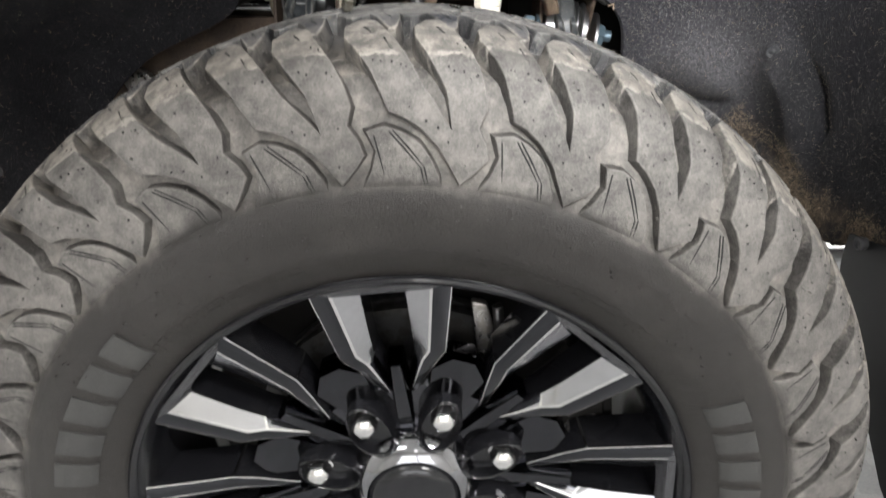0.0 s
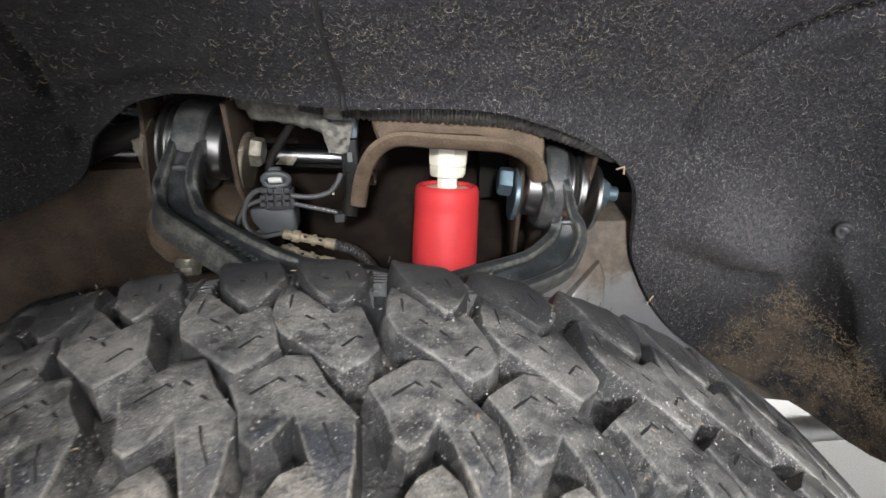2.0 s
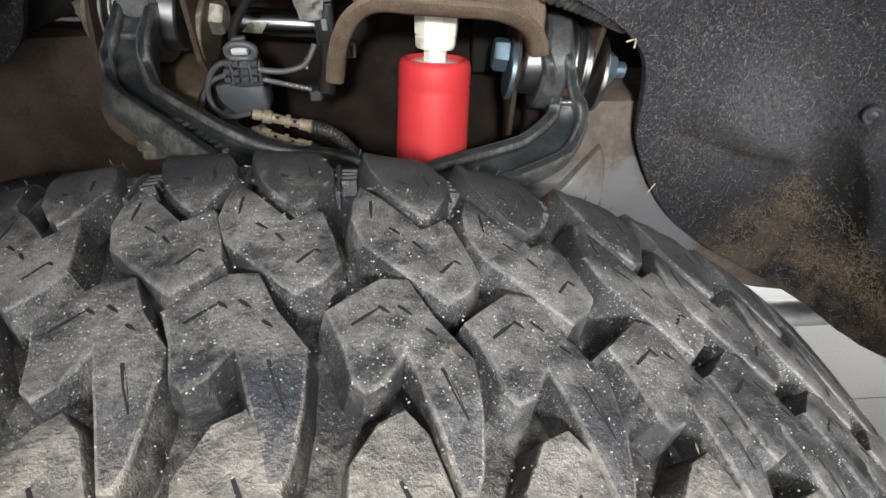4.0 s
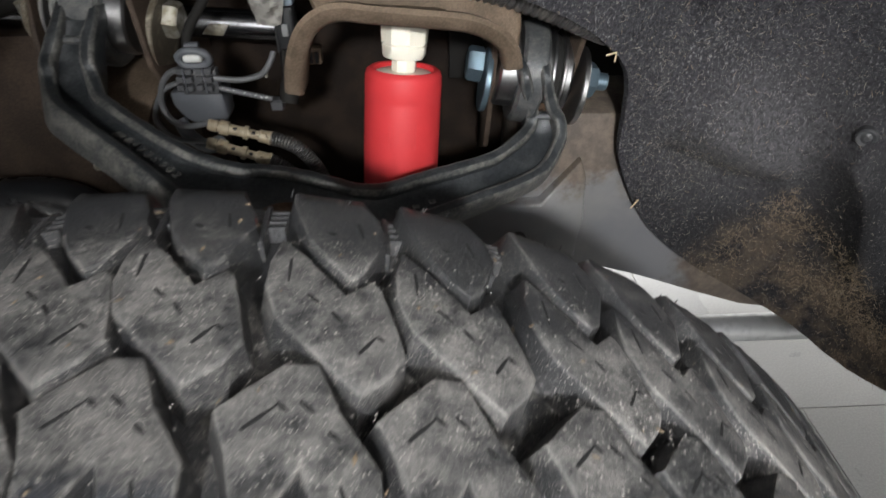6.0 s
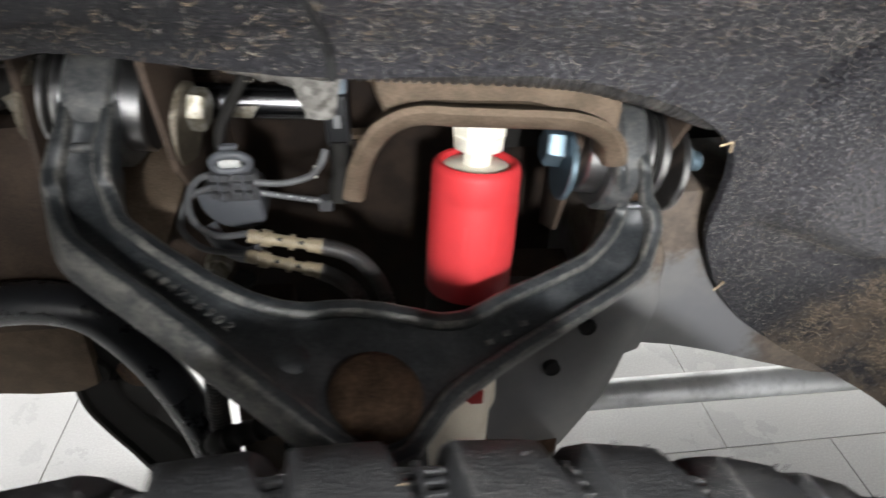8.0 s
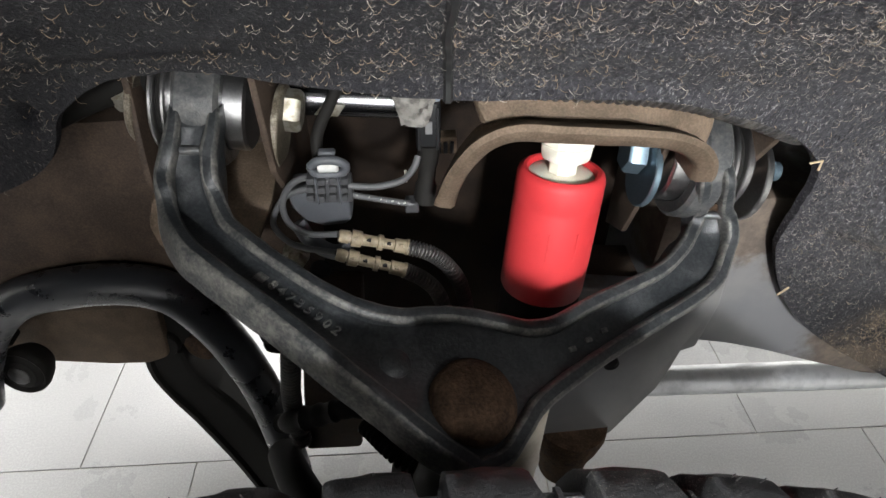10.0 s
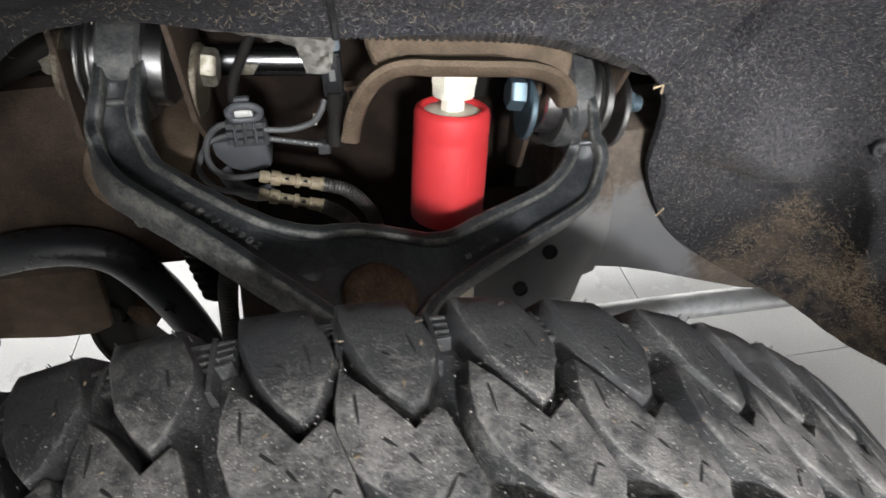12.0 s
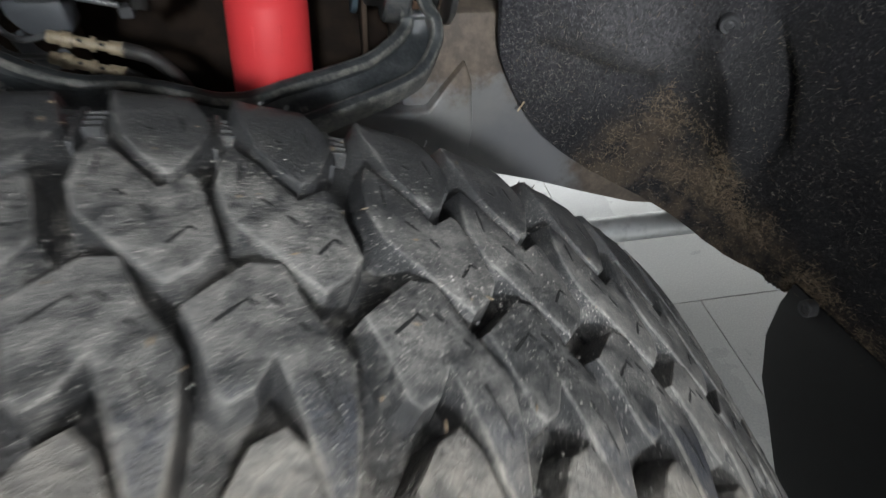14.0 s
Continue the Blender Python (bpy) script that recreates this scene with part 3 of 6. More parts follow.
def liner_grid():
    rows = [[(x, y + (0.006 if y > 0.3 else 0.0), z) for x, y, z in st] + [(st[-1][0], -0.045, st[-1][2] + 0.005)] for st in LINER]
    across = [spline(r, 16) for r in rows]
    cols = [spline([r[j] for r in across], 30) for j in range(len(across[0]))]
    nv, nu = len(cols), len(cols[0])
    grid = [[cols[j][i].copy() for j in range(nv)] for i in range(nu)]
    normal = [[None] * nv for _ in range(nu)]
    for i in range(nu):
        for j in range(nv):
            du = grid[min(i + 1, nu - 1)][j] - grid[max(i - 1, 0)][j]
            dv = grid[i][min(j + 1, nv - 1)] - grid[i][max(j - 1, 0)]
            n = du.cross(dv).normalized()
            inside = Vector((0.05, -0.1, 0.75)) - grid[i][j]
            normal[i][j] = n if n.dot(inside) > 0 else -n
    crease = [(0.360, 0.465, 0.937), (0.365, 0.455, 0.966), (0.364, 0.428, 0.996), (0.372, 0.399, 1.017), (0.388, 0.371, 1.037), (0.407, 0.351, 1.051), (0.429, 0.329, 1.061), (0.48, 0.29, 1.08)]
    faint = [(0.340, 0.479, 0.865), (0.351, 0.477, 0.897), (0.361, 0.467, 0.939)]
    fold = [(0.376, 0.490, 0.803), (0.411, 0.488, 0.789), (0.450, 0.492, 0.773), (0.478, 0.483, 0.772)]

    short = [(-0.184, 0.32, 1.078), (-0.188, 0.346, 1.057), (-0.196, 0.380, 1.033), (-0.206, 0.420, 1.0), (-0.218, 0.458, 0.955)]
    # Groove added to the shape for the shaded right flank of the boss.
    shade_cleft = [(0.542, 0.415, 0.840), (0.561, 0.396, 0.803), (0.572, 0.388, 0.752), (0.567, 0.398, 0.722)]
    nose = [(0.534, 0.424, 0.838), (0.551, 0.405, 0.800), (0.563, 0.397, 0.745)]

    def along(p, line):
        return min(to_line(p, a, b) for a, b in zip(line, line[1:]))

    for i in range(nu):
        for j in range(nv):
            p = grid[i][j]
            away = along(p, nose)
            side = (p - Vector((0.552, 0.404, 0.800))).dot(Vector((0.62, -0.74, 0.26)))
            t = max(0.0, 1 - away / (0.023 if side > 0.012 else 0.076 if side < -0.012 else 0.051 - side / 0.012 * 0.025))
            lift = 0.042 * t * t * (3 - 2 * t) - 0.030 * math.exp(-((along(p, shade_cleft) / 0.012) ** 2))
            lift += 0.030 * math.exp(-((to_line(p, (0.405, 0.485, 0.843), (0.462, 0.476, 0.815)) / 0.034) ** 2))
            if p.x > 0.28 and p.y > 0.2:
                lift -= 0.034 * math.exp(-((along(p, crease) / 0.0075) ** 2))
                lift += 0.003 * math.exp(-((along(p, faint) / 0.004) ** 2))
                lift -= 0.019 * math.exp(-((along(p, fold) / 0.012) ** 2))
            if p.x < -0.1 and p.y > 0.2:
                lift -= 0.013 * math.exp(-((along(p, short) / 0.005) ** 2))
            lift += 0.003 * noise.noise(p * 14) + 0.0014 * noise.noise(p * 60)
            grid[i][j] = p + normal[i][j] * lift
    return grid, normal


def liner():
    grid, normal = liner_grid()
    nu, nv = len(grid), len(grid[0])
    shell = thing("wheel_arch_liner", "charcoal felt wheel arch liner littered with dry grass", "liner", at=(0.0, 0.0, 1.2))
    bm = bmesh.new()
    inner = [[bm.verts.new(p) for p in row] for row in grid]
    outer = [[bm.verts.new(grid[i][j] - normal[i][j] * 0.007) for j in range(nv)] for i in range(nu)]
    for side, flip in ((inner, False), (outer, True)):
        for i in range(nu - 1):
            for j in range(nv - 1):
                quad = (side[i][j], side[i + 1][j], side[i + 1][j + 1], side[i][j + 1])
                bm.faces.new(quad[::-1] if flip else quad)
    for i in range(nu - 1):
        for j in (0, nv - 1):
            bm.faces.new((inner[i][j], inner[i + 1][j], outer[i + 1][j], outer[i][j]))
    for j in range(nv - 1):
        for i in (0, nu - 1):
            bm.faces.new((inner[i][j], inner[i][j + 1], outer[i][j + 1], outer[i][j]))
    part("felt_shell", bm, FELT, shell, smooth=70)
    # the seam between the two felt sheets
    bm = bmesh.new()
    col = min(range(nu), key=lambda i: abs(grid[i][8][0] - 0.0335))
    tube(bm, [grid[col][j] + normal[col][j] * 0.0008 for j in range(0, 96, 2)], 0.0026, 6, 2)
    part("seam", bm, SLIT, shell, "dark seam between two felt sheets")
    # push rivets
    for at, out in (((0.521, 0.434, 0.861), (-0.55, -0.75, -0.15)), ((0.591, 0.272, 0.634), (-1, -0.05, 0)), ((0.594, 0.10, 0.628), (-1, 0, 0)), ((-0.52, 0.33, 0.74), (0.8, -0.5, 0))):
        bm = bmesh.new()
        a = Vector(out).normalized()
        if at[2] > 0.8:
            spot = min((p for row in grid for p in row), key=lambda p: (p - Vector(at) - a * (p - Vector(at)).dot(a)).length + (1.0 if (p - Vector(at)).length > 0.08 else 0.0))
            at = spot + a * 0.001
        lathe(bm, Vector(at) - a * 0.002, a, [(-0.006, 0.0085), (0.003, 0.0085), (0.0045, 0.0072), (0.004, 0.005), (0.0025, 0.0045), (0.0035, 0.0026), (0.004, 0.002)], 20)
        part("push_rivet", bm, DARK_PLASTIC, shell, "dark grey plastic push rivet")
    # smooth plastic skirt below the felt at the rear
    bm = bmesh.new()
    ol = [(0.598, 0.303, 0.636), (0.598, 0.305, 0.605), (0.598, 0.299, 0.560), (0.599, 0.275, 0.512), (0.600, 0.249, 0.488), (0.600, 0.19, 0.43), (0.600, 0.13, 0.36), (0.600, 0.06, 0.31), (0.600, -0.04, 0.29), (0.600, -0.04, 0.66), (0.600, 0.10, 0.655), (0.599, 0.2, 0.65)]
    slab(bm, ol, (0.004, 0, 0), 0.0012)
    part("plastic_skirt", bm, BLACK_PLASTIC, shell, "smooth black plastic skirt")
    return grid, normal, shell


def strands(name, label, grid, normal, count, material, length, width, weight, rng):
    """Loose curled slivers lying on the felt."""
    nu, nv = len(grid), len(grid[0])
    verts, faces = [], []
    cells = [(i, j) for i in range(nu - 1) for j in range(nv - 1) if grid[i][j].y > 0.1]
    odds = [(grid[i + 1][j] - grid[i][j]).cross(grid[i][j + 1] - grid[i][j]).length * weight(grid[i][j]) for i, j in cells]
    for i, j in rng.choices(cells, odds, k=count):
        a, b = rng.random(), rng.random()
        p = grid[i][j] * (1 - a) * (1 - b) + grid[i + 1][j] * a * (1 - b) + grid[i][j + 1] * (1 - a) * b + grid[i + 1][j + 1] * a * b
        n = normal[i][j]
        u = Vector((rng.gauss(0, 1), rng.gauss(0, 1), rng.gauss(0, 1)))
        u = (u - n * u.dot(n)).normalized()
        w = n.cross(u)
        size, curl, wide = length * rng.choice((0.35, 0.5, 0.7, 0.9, 1.2, 1.6)), rng.gauss(0.0, 1.1), width * rng.uniform(0.6, 1.3)
        steps, base, q, ang = 4, len(verts), p + n * 0.0012, 0.0
        for k in range(steps + 1):
            d = u * math.cos(ang) + w * math.sin(ang)
            s = n.cross(d) * wide * (0.5 if k in (0, steps) else 1.0)
            up = n * (0.002 * math.sin(math.pi * k / steps) * size / 0.006)
            verts += [q + up + s, q + up - s, q + up + n * wide * 1.2]
            q = q + d * (size / steps)
            ang += curl / steps
        for k in range(steps):
            for m in range(3):
                faces.append((base + 3 * k + m, base + 3 * k + (m + 1) % 3, base + 3 * k + 3 + (m + 1) % 3, base + 3 * k + 3 + m))
    me = bpy.data.meshes.new(name)
    me.from_pydata([tuple(v) for v in verts], [], faces)
    me.materials.append(material)
    return tagged(new(name, me), label, "debris", kind="stuff")


# ---- the wheel ----
PITCHES, GAUGE = 56, 0.472
PROFILE = [(-0.300, 0.19, 0.268), (-0.26, 0.222, 0.29), (-0.215, 0.250, 0.33), (-0.185, 0.254, 0.36), (-0.158, 0.248, 0.405), (-0.137, 0.240, 0.430), (-0.128, 0.2345, 0.447), (-0.119, 0.226, 0.457), (-0.103, 0.21, 0.4595), (-0.073, 0.18, 0.460), (-0.033, 0.14, 0.4595), (0.0, 0.107, 0.459), (0.037, 0.07, 0.4572), (0.067, 0.04, 0.4510), (0.082, 0.025, 0.4460), (0.098, 0.010, 0.4390), (0.110, 0.001, 0.431), (0.129, -0.009, 0.4133), (0.157, -0.0155, 0.385), (0.186, -0.0208, 0.357), (0.213, -0.022, 0.33), (0.244, -0.016, 0.30), (0.267, -0.005, 0.28), (0.285, 0.004, 0.266)]
PD, PY, PR = (np.array(c) for c in zip(*PROFILE))


def skin(d, h=0.0):
    """The tyre's section: across, radius, at the distance d from the middle plane and h over the surface."""
    e = 0.006
    y0, y, y1 = np.interp([d - e, d, d + e], PD, PY)
    r0, r, r1 = np.interp([d - e, d, d + e], PD, PR)
    t = Vector((y1 - y0, r1 - r0)).normalized()
    return float(y) + t.y * h, float(r) - t.x * h


def on_tyre(s, d, h):
    y, r = skin(d, h)
    ang = s / GAUGE
    return Vector((r * math.sin(ang), y, r * math.cos(ang)))


def side_d(r):
    """The distance along the section at which the side wall has this radius."""
    return float(np.interp(-r, -PR[11:], PD[11:]))


def inset(poly, amount):
    """Moves a 2D outline inward."""
    n = len(poly)
    area = sum(poly[i][0] * poly[(i + 1) % n][1] - poly[(i + 1) % n][0] * poly[i][1] for i in range(n))
    sign = 1 if area > 0 else -1
    out = []
    for i in range(n):
        p, q, r = (Vector(poly[(i + k) % n]) for k in (-1, 0, 1))
        a, b = (q - p).normalized(), (r - q).normalized()
        na, nb = Vector((-a.y, a.x)) * sign, Vector((-b.y, b.x)) * sign
        m = na + nb
        m = m / max(0.45, m.length_squared / 2) if m.length > 1e-6 else na
        out.append(q + m * amount)
    return out


def lug(name, outline, depth, slits=(), chamfer=0.0014, draft=0.0018, cut=0.011, rise=0.0, crown_mat=None):
    """A block of rubber over the tyre's surface, from an outline of (along, across) in metres."""
    bm = bmesh.new()
    loops = [(inset(outline, -draft), -depth), (outline, -chamfer), (inset(outline, chamfer * 0.35), -chamfer * 0.3), (inset(outline, chamfer), 0.0)]
    made = [[bm.verts.new((p[0], p[1], h)) for p in poly] for poly, h in loops]
    n = len(outline)
    # Side walls take the darkened rubber that stands for groove shade.
    for k, (a, b) in enumerate(zip(made, made[1:])):
        for i in range(n):
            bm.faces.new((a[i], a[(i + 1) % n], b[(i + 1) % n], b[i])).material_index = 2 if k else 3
    bm.faces.new(made[-1])
    bm.normal_update()
    bmesh.ops.triangulate(bm, faces=[f for f in bm.faces if len(f.verts) > 4])
    for axis in (0, 1):
        lo, hi = min(p[axis] for p in outline), max(p[axis] for p in outline)
        k = math.ceil((lo - 0.004) / cut)
        while k * cut < hi + 0.004:
            co, no = [0, 0, 0], [0, 0, 0]
            co[axis], no[axis] = k * cut, 1
            bmesh.ops.bisect_plane(bm, geom=bm.verts[:] + bm.edges[:] + bm.faces[:], plane_co=co, plane_no=no)
            k += 1
    # Slits are thin strips laid on; their shade is painted, not cut.
    for s0, d0, s1, d1 in slits:
        a, b = Vector((s0, d0)), Vector((s1, d1))
        t = (b - a).normalized()
        w = Vector((-t.y, t.x)) * 0.0006
        quad = [a + w, (a + b) / 2 + w * 1.3, b + w * 0.4, b - w * 0.4, (a + b) / 2 - w * 1.3, a - w]
        top = [bm.verts.new((q.x, q.y, 0.0002)) for q in quad]
        low = [bm.verts.new((q.x, q.y, -0.0015)) for q in quad]
        faces = [bm.faces.new(top)] + [bm.faces.new((top[i], low[i], low[(i + 1) % 6], top[(i + 1) % 6])) for i in range(6)]
        for f in faces:
            f.material_index = 1
        bm.verts.ensure_lookup_table()
        bm.edges.new((low[0], bm.verts[0]))
    for v in bm.verts:
        v.co = on_tyre(v.co.x, v.co.y, v.co.z + rise)
    bmesh.ops.recalc_face_normals(bm, faces=bm.faces)
    me = bpy.data.meshes.new(name)
    bm.to_mesh(me)
    bm.free()
    me.materials.append(crown_mat or RUBBER)
    me.materials.append(SLIT)
    me.materials.append(RUBBER_EDGE)
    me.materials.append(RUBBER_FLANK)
    me.polygons.foreach_set("use_smooth", [True] * len(me.polygons))
    me.set_sharp_from_angle(angle=radians(32))
    return me


MM = 0.001
# outlines of the rubber blocks: along and across the tread, in millimetres
CENTRE = [(52.5, 6), (62, -4), (72.5, -14.5), (85, -15), (95, 5), (108.5, 23), (110, 45), (109, 62), (106.5, 70), (99.5, 70), (90.5, 46), (83, 26), (78.5, 36.5), (70.5, 42), (64.5, 37), (59.5, 21)]
INNER = [(60.5, -82), (73, -70.5), (90.3, -50.4), (100, -59), (104.5, -56), (110.5, -39), (115.5, -21), (110.5, -11), (99.3, 0), (92.5, -5.6), (78, -19.5), (64.5, -33), (58, -50), (57.5, -65)]
BACK = [(61, -107), (64, -98), (71, -80), (81, -66), (91, -56), (97.5, -61), (106.5, -86), (104, -97), (96.5, -113), (94, -124), (95, -152), (62, -152), (59, -135), (59.5, -119)]
SHOULDER = [(66, 62), (74, 49), (83, 43.5), (91, 51), (100, 71), (109, 89), (119, 108), (128, 123), (152, 151), (145, 127), (132, 107), (121, 84), (119, 66), (127, 50), (137, 45), (145, 52), (156, 80), (166, 100), (176, 120), (181, 137), (176, 149), (184, 159), (188, 170), (179, 179), (164, 191), (153, 178), (142, 165), (127, 153), (113, 146), (100, 142), (88, 116), (76, 96), (67, 80)]
PAD = [(189, 153), (205, 150), (220, 154), (234, 161), (245, 172), (254, 185), (256, 193), (181, 193), (191, 181), (196, 167)]
PITCH_SHIFT = {-2: 4.3, -1: -3.3, 0: 0.0, 1: -2.4, 2: 2.7}


def mm(poly):
    return [(s * MM, d * MM) for s, d in poly]


def slits(rows):
    return [tuple(v * MM for v in row) for row in rows]


def tyre(wheel):
    bm = bmesh.new()
    prof = []
    for d in np.concatenate([np.linspace(-0.30, -0.145, 18), np.linspace(-0.137, 0.112, 40), np.linspace(0.118, 0.285, 30)]):
        low = float(np.interp(d, [-0.2, -0.16, -0.135, -0.11, 0.085, 0.105, 0.135, 0.185, 0.196], [0.0, 0.008, 0.0165, 0.0175, 0.0160, 0.0145, 0.0125, 0.0090, 0.0]))
        prof.append(skin(float(d), -low))
    lathe(bm, (WX, 0, WZ), (0, 1, 0), prof, 186, cap=False)
    casing = part("tyre", bm, [RUBBER_CASING, LETTER], wheel, "dusty mud terrain tyre with deep chunky tread", 50)
    centre_mesh = lug("centre_block", inset(mm(CENTRE), 0.0013), 0.0185, slits([(64, 13, 73, 4), (95, 29, 103, 47), (73, 3, 77, 6), (80, 2, 85, 6), (90, 12, 94, 15)]), draft=0.0030, crown_mat=RUBBER_TIP)
    inner_mesh = lug("inner_block", inset(mm(INNER), 0.0013), 0.0185, slits([(97, -19, 103, -28), (67, -66, 68, -52), (103, -28, 106, -26), (76, -46, 82, -41), (86, -38, 90, -33)]), draft=0.0030)
    shoulder_mesh = lug("shoulder_block", inset(mm(SHOULDER), 0.0006), 0.017, slits([(82, 66, 88, 75), (98, 84, 111, 112), (137, 66, 143, 77), (152, 88, 164, 119), (158, 92, 168, 117)]))
    back_mesh = lug("inner_shoulder_block", inset(mm(BACK), 0.0010), 0.0175, slits([(80, -86, 84, -84), (92, -95, 95, -84)]), draft=0.0030)
    deg = GAUGE * math.pi / 180
    pad_mesh = lug("side_pad", mm(PAD), 0.011, slits([(196, 156, 203, 184), (209, 154, 236, 179), (236, 179, 240, 191), (212, 153, 239, 178), (239, 178, 243, 190)]), 0.0016, 0.003, rise=-0.0025)
    step = 2 * math.pi / PITCHES
    rng = random.Random(4)

    def put(mesh, name, k, shift=0.0):
        ob = new(name, mesh)
        ob.parent = casing
        ob.matrix_basis = pose(WX, 0, WZ) @ Matrix.Rotation(k * step + shift / GAUGE, 4, "Y")
        return ob

    for k in range(-PITCHES // 2, PITCHES // 2):
        jig = PITCH_SHIFT.get(k, rng.uniform(-2.2, 2.2)) * MM
        put(centre_mesh, "tread_block", k, jig)
        put(inner_mesh, "tread_block", k, jig)
        put(back_mesh, "shoulder_block", k, jig)
        if k % 2 == 0:
            put(shoulder_mesh, "shoulder_block", k, jig)
            put(pad_mesh, "side_pad", k, jig)
    # low ribs across the grooves of the inner shoulder
    rib_meshes = [lug("groove_rib", mm([(s0, d), (115, d - 2.5), (115, d - 0.3), (s0, d + 2.2)]), 0.008, (), 0.0003, 0.0008, rise=-0.0085) for s0, d in ((99, -99), (97, -104.5), (95, -110), (94, -115.5), (93, -121))]
    rib_meshes.append(lug("groove_rib", mm([(105.5, -84), (108, -84), (106, -123), (103.5, -123)]), 0.010, (), 0.0004, 0.0008, rise=-0.0065))
    for k in range(-9, 9):
        jig = PITCH_SHIFT.get(k, 0.0) * MM
        for mesh in rib_meshes:
            put(mesh, "groove_rib", k, jig)
    # raised lettering, as plain bars
    for start, widths in ((-76, (6.5, 6.5, 6.5, 6.5, 6.0)), (61, (6.0, 6.0, 6.0, 6.0))):
        at = start
        for wdt in widths:
            bm = bmesh.new()
            lo, hi = 0.291, 0.324
            sect = [(lo, -0.002), (lo, 0.0012), *((lo + 0.001 + (hi - lo - 0.002) * q / 4, 0.0018) for q in range(5)), (hi, 0.0012), (hi, -0.002)]
            rings(bm, [[on_tyre(a * deg, side_d(r), h) + Vector((WX, 0, WZ)) for r, h in sect] for a in (at + 0.4, at + wdt * 0.4, at + wdt - 1.2)])
            part("raised_bar", bm, LETTER, casing, "raised grey bar in place of a letter")
            at += wdt + 0.5
    # small raised writing near the rim, too fine to read: plain bars
    bm = bmesh.new()
    for first, last in ((-50, -14), (8, 44)):
        for row in (0.2865, 0.2925):
            a = first
            while a < last:
                wide = rng.uniform(0.4, 1.6)
                rings(bm, [[on_tyre(q * deg, side_d(r), h) + Vector((WX, 0, WZ)) for r, h in ((row, -0.001), (row, 0.0005), (row + 0.0035, 0.0005), (row + 0.0035, -0.001))] for q in (a, a + wide)])
                a += wide + rng.uniform(0.25, 0.9)
    tagged(part("raised_writing", bm, RUBBER, casing), kind="stuff")
    # moulding hairs along the inner shoulder
    hard = bmesh.new()
    bm = bmesh.new()
    for k in range(26):
        s, d = rng.uniform(-0.35, 0.35), -rng.uniform(0.112, 0.124)
        p = on_tyre(s, d, 0.0) + Vector((WX, 0, WZ))
        n = Vector((p.x - WX, 0.035, p.z - WZ)).normalized()
        rod(bm, p - n * 0.002, p + n * rng.uniform(0.001, 0.0028) + Vector((rng.uniform(-1, 1), 0, 0)) * 0.001, 0.0003, 5)
    for k in range(260):
        s, d = rng.uniform(-0.45, 0.45), side_d(rng.uniform(0.30, 0.44))
        p = on_tyre(s, d, 0.0) + Vector((WX, 0, WZ))
        rod(bm, p, p + Vector((rng.uniform(-0.001, 0.001), -rng.uniform(0.002, 0.004), 0.0006)), 0.00045, 5)
    stubs = [(92, 108), (96, 109), (104, 110), (112, 111), (116, 112), (146, 112), (151, 113), (160, 114), (167, 115), (104, 128), (116, 138), (140, 150), (150, 160), (170, 150), (176, 162), (130, 147), (165, 176)]
    for k in range(-12, 13, 2):
        for s, d in stubs:
            if rng.random() < 0.6:
                at = (k * step * GAUGE + PITCH_SHIFT.get(k, 0.0) * MM) + (s + rng.uniform(-2, 2)) * MM
                p, q = (on_tyre(at, (d + rng.uniform(-1.5, 1.5)) * MM, h) + Vector((WX, 0, WZ)) for h in (-0.002, 0.0007))
                rod(hard, p, q, rng.uniform(0.0005, 0.0009), 7)
    tagged(part("moulding_flash", hard, SLIT, casing), kind="stuff")
    tagged(part("moulding_hairs", bm, RUBBER, casing), kind="stuff")
    return casing


def face_y(r):
    return 0.009 + (0.262 - r) * 0.20


def polar(a, r, y):
    a = radians(a)
    return Vector((WX + r * math.sin(a), y, WZ + r * math.cos(a)))


def facet(outline, depth, edge, slope=0.008, lower=0.0):
    """A faceted casting over the wheel's face, from an outline of (degrees, radius)."""
    bm = bmesh.new()
    flat = [Vector((r * math.sin(radians(a)), r * math.cos(radians(a)))) for a, r in outline]
    loops = []
    for poly, h in ((flat, depth), (flat, slope), (inset(flat, edge), 0.0)):
        loops.append([Vector((WX + p.x, face_y(p.length) + lower + h, WZ + p.y)) for p in poly])
    rings(bm, loops)
    return bm


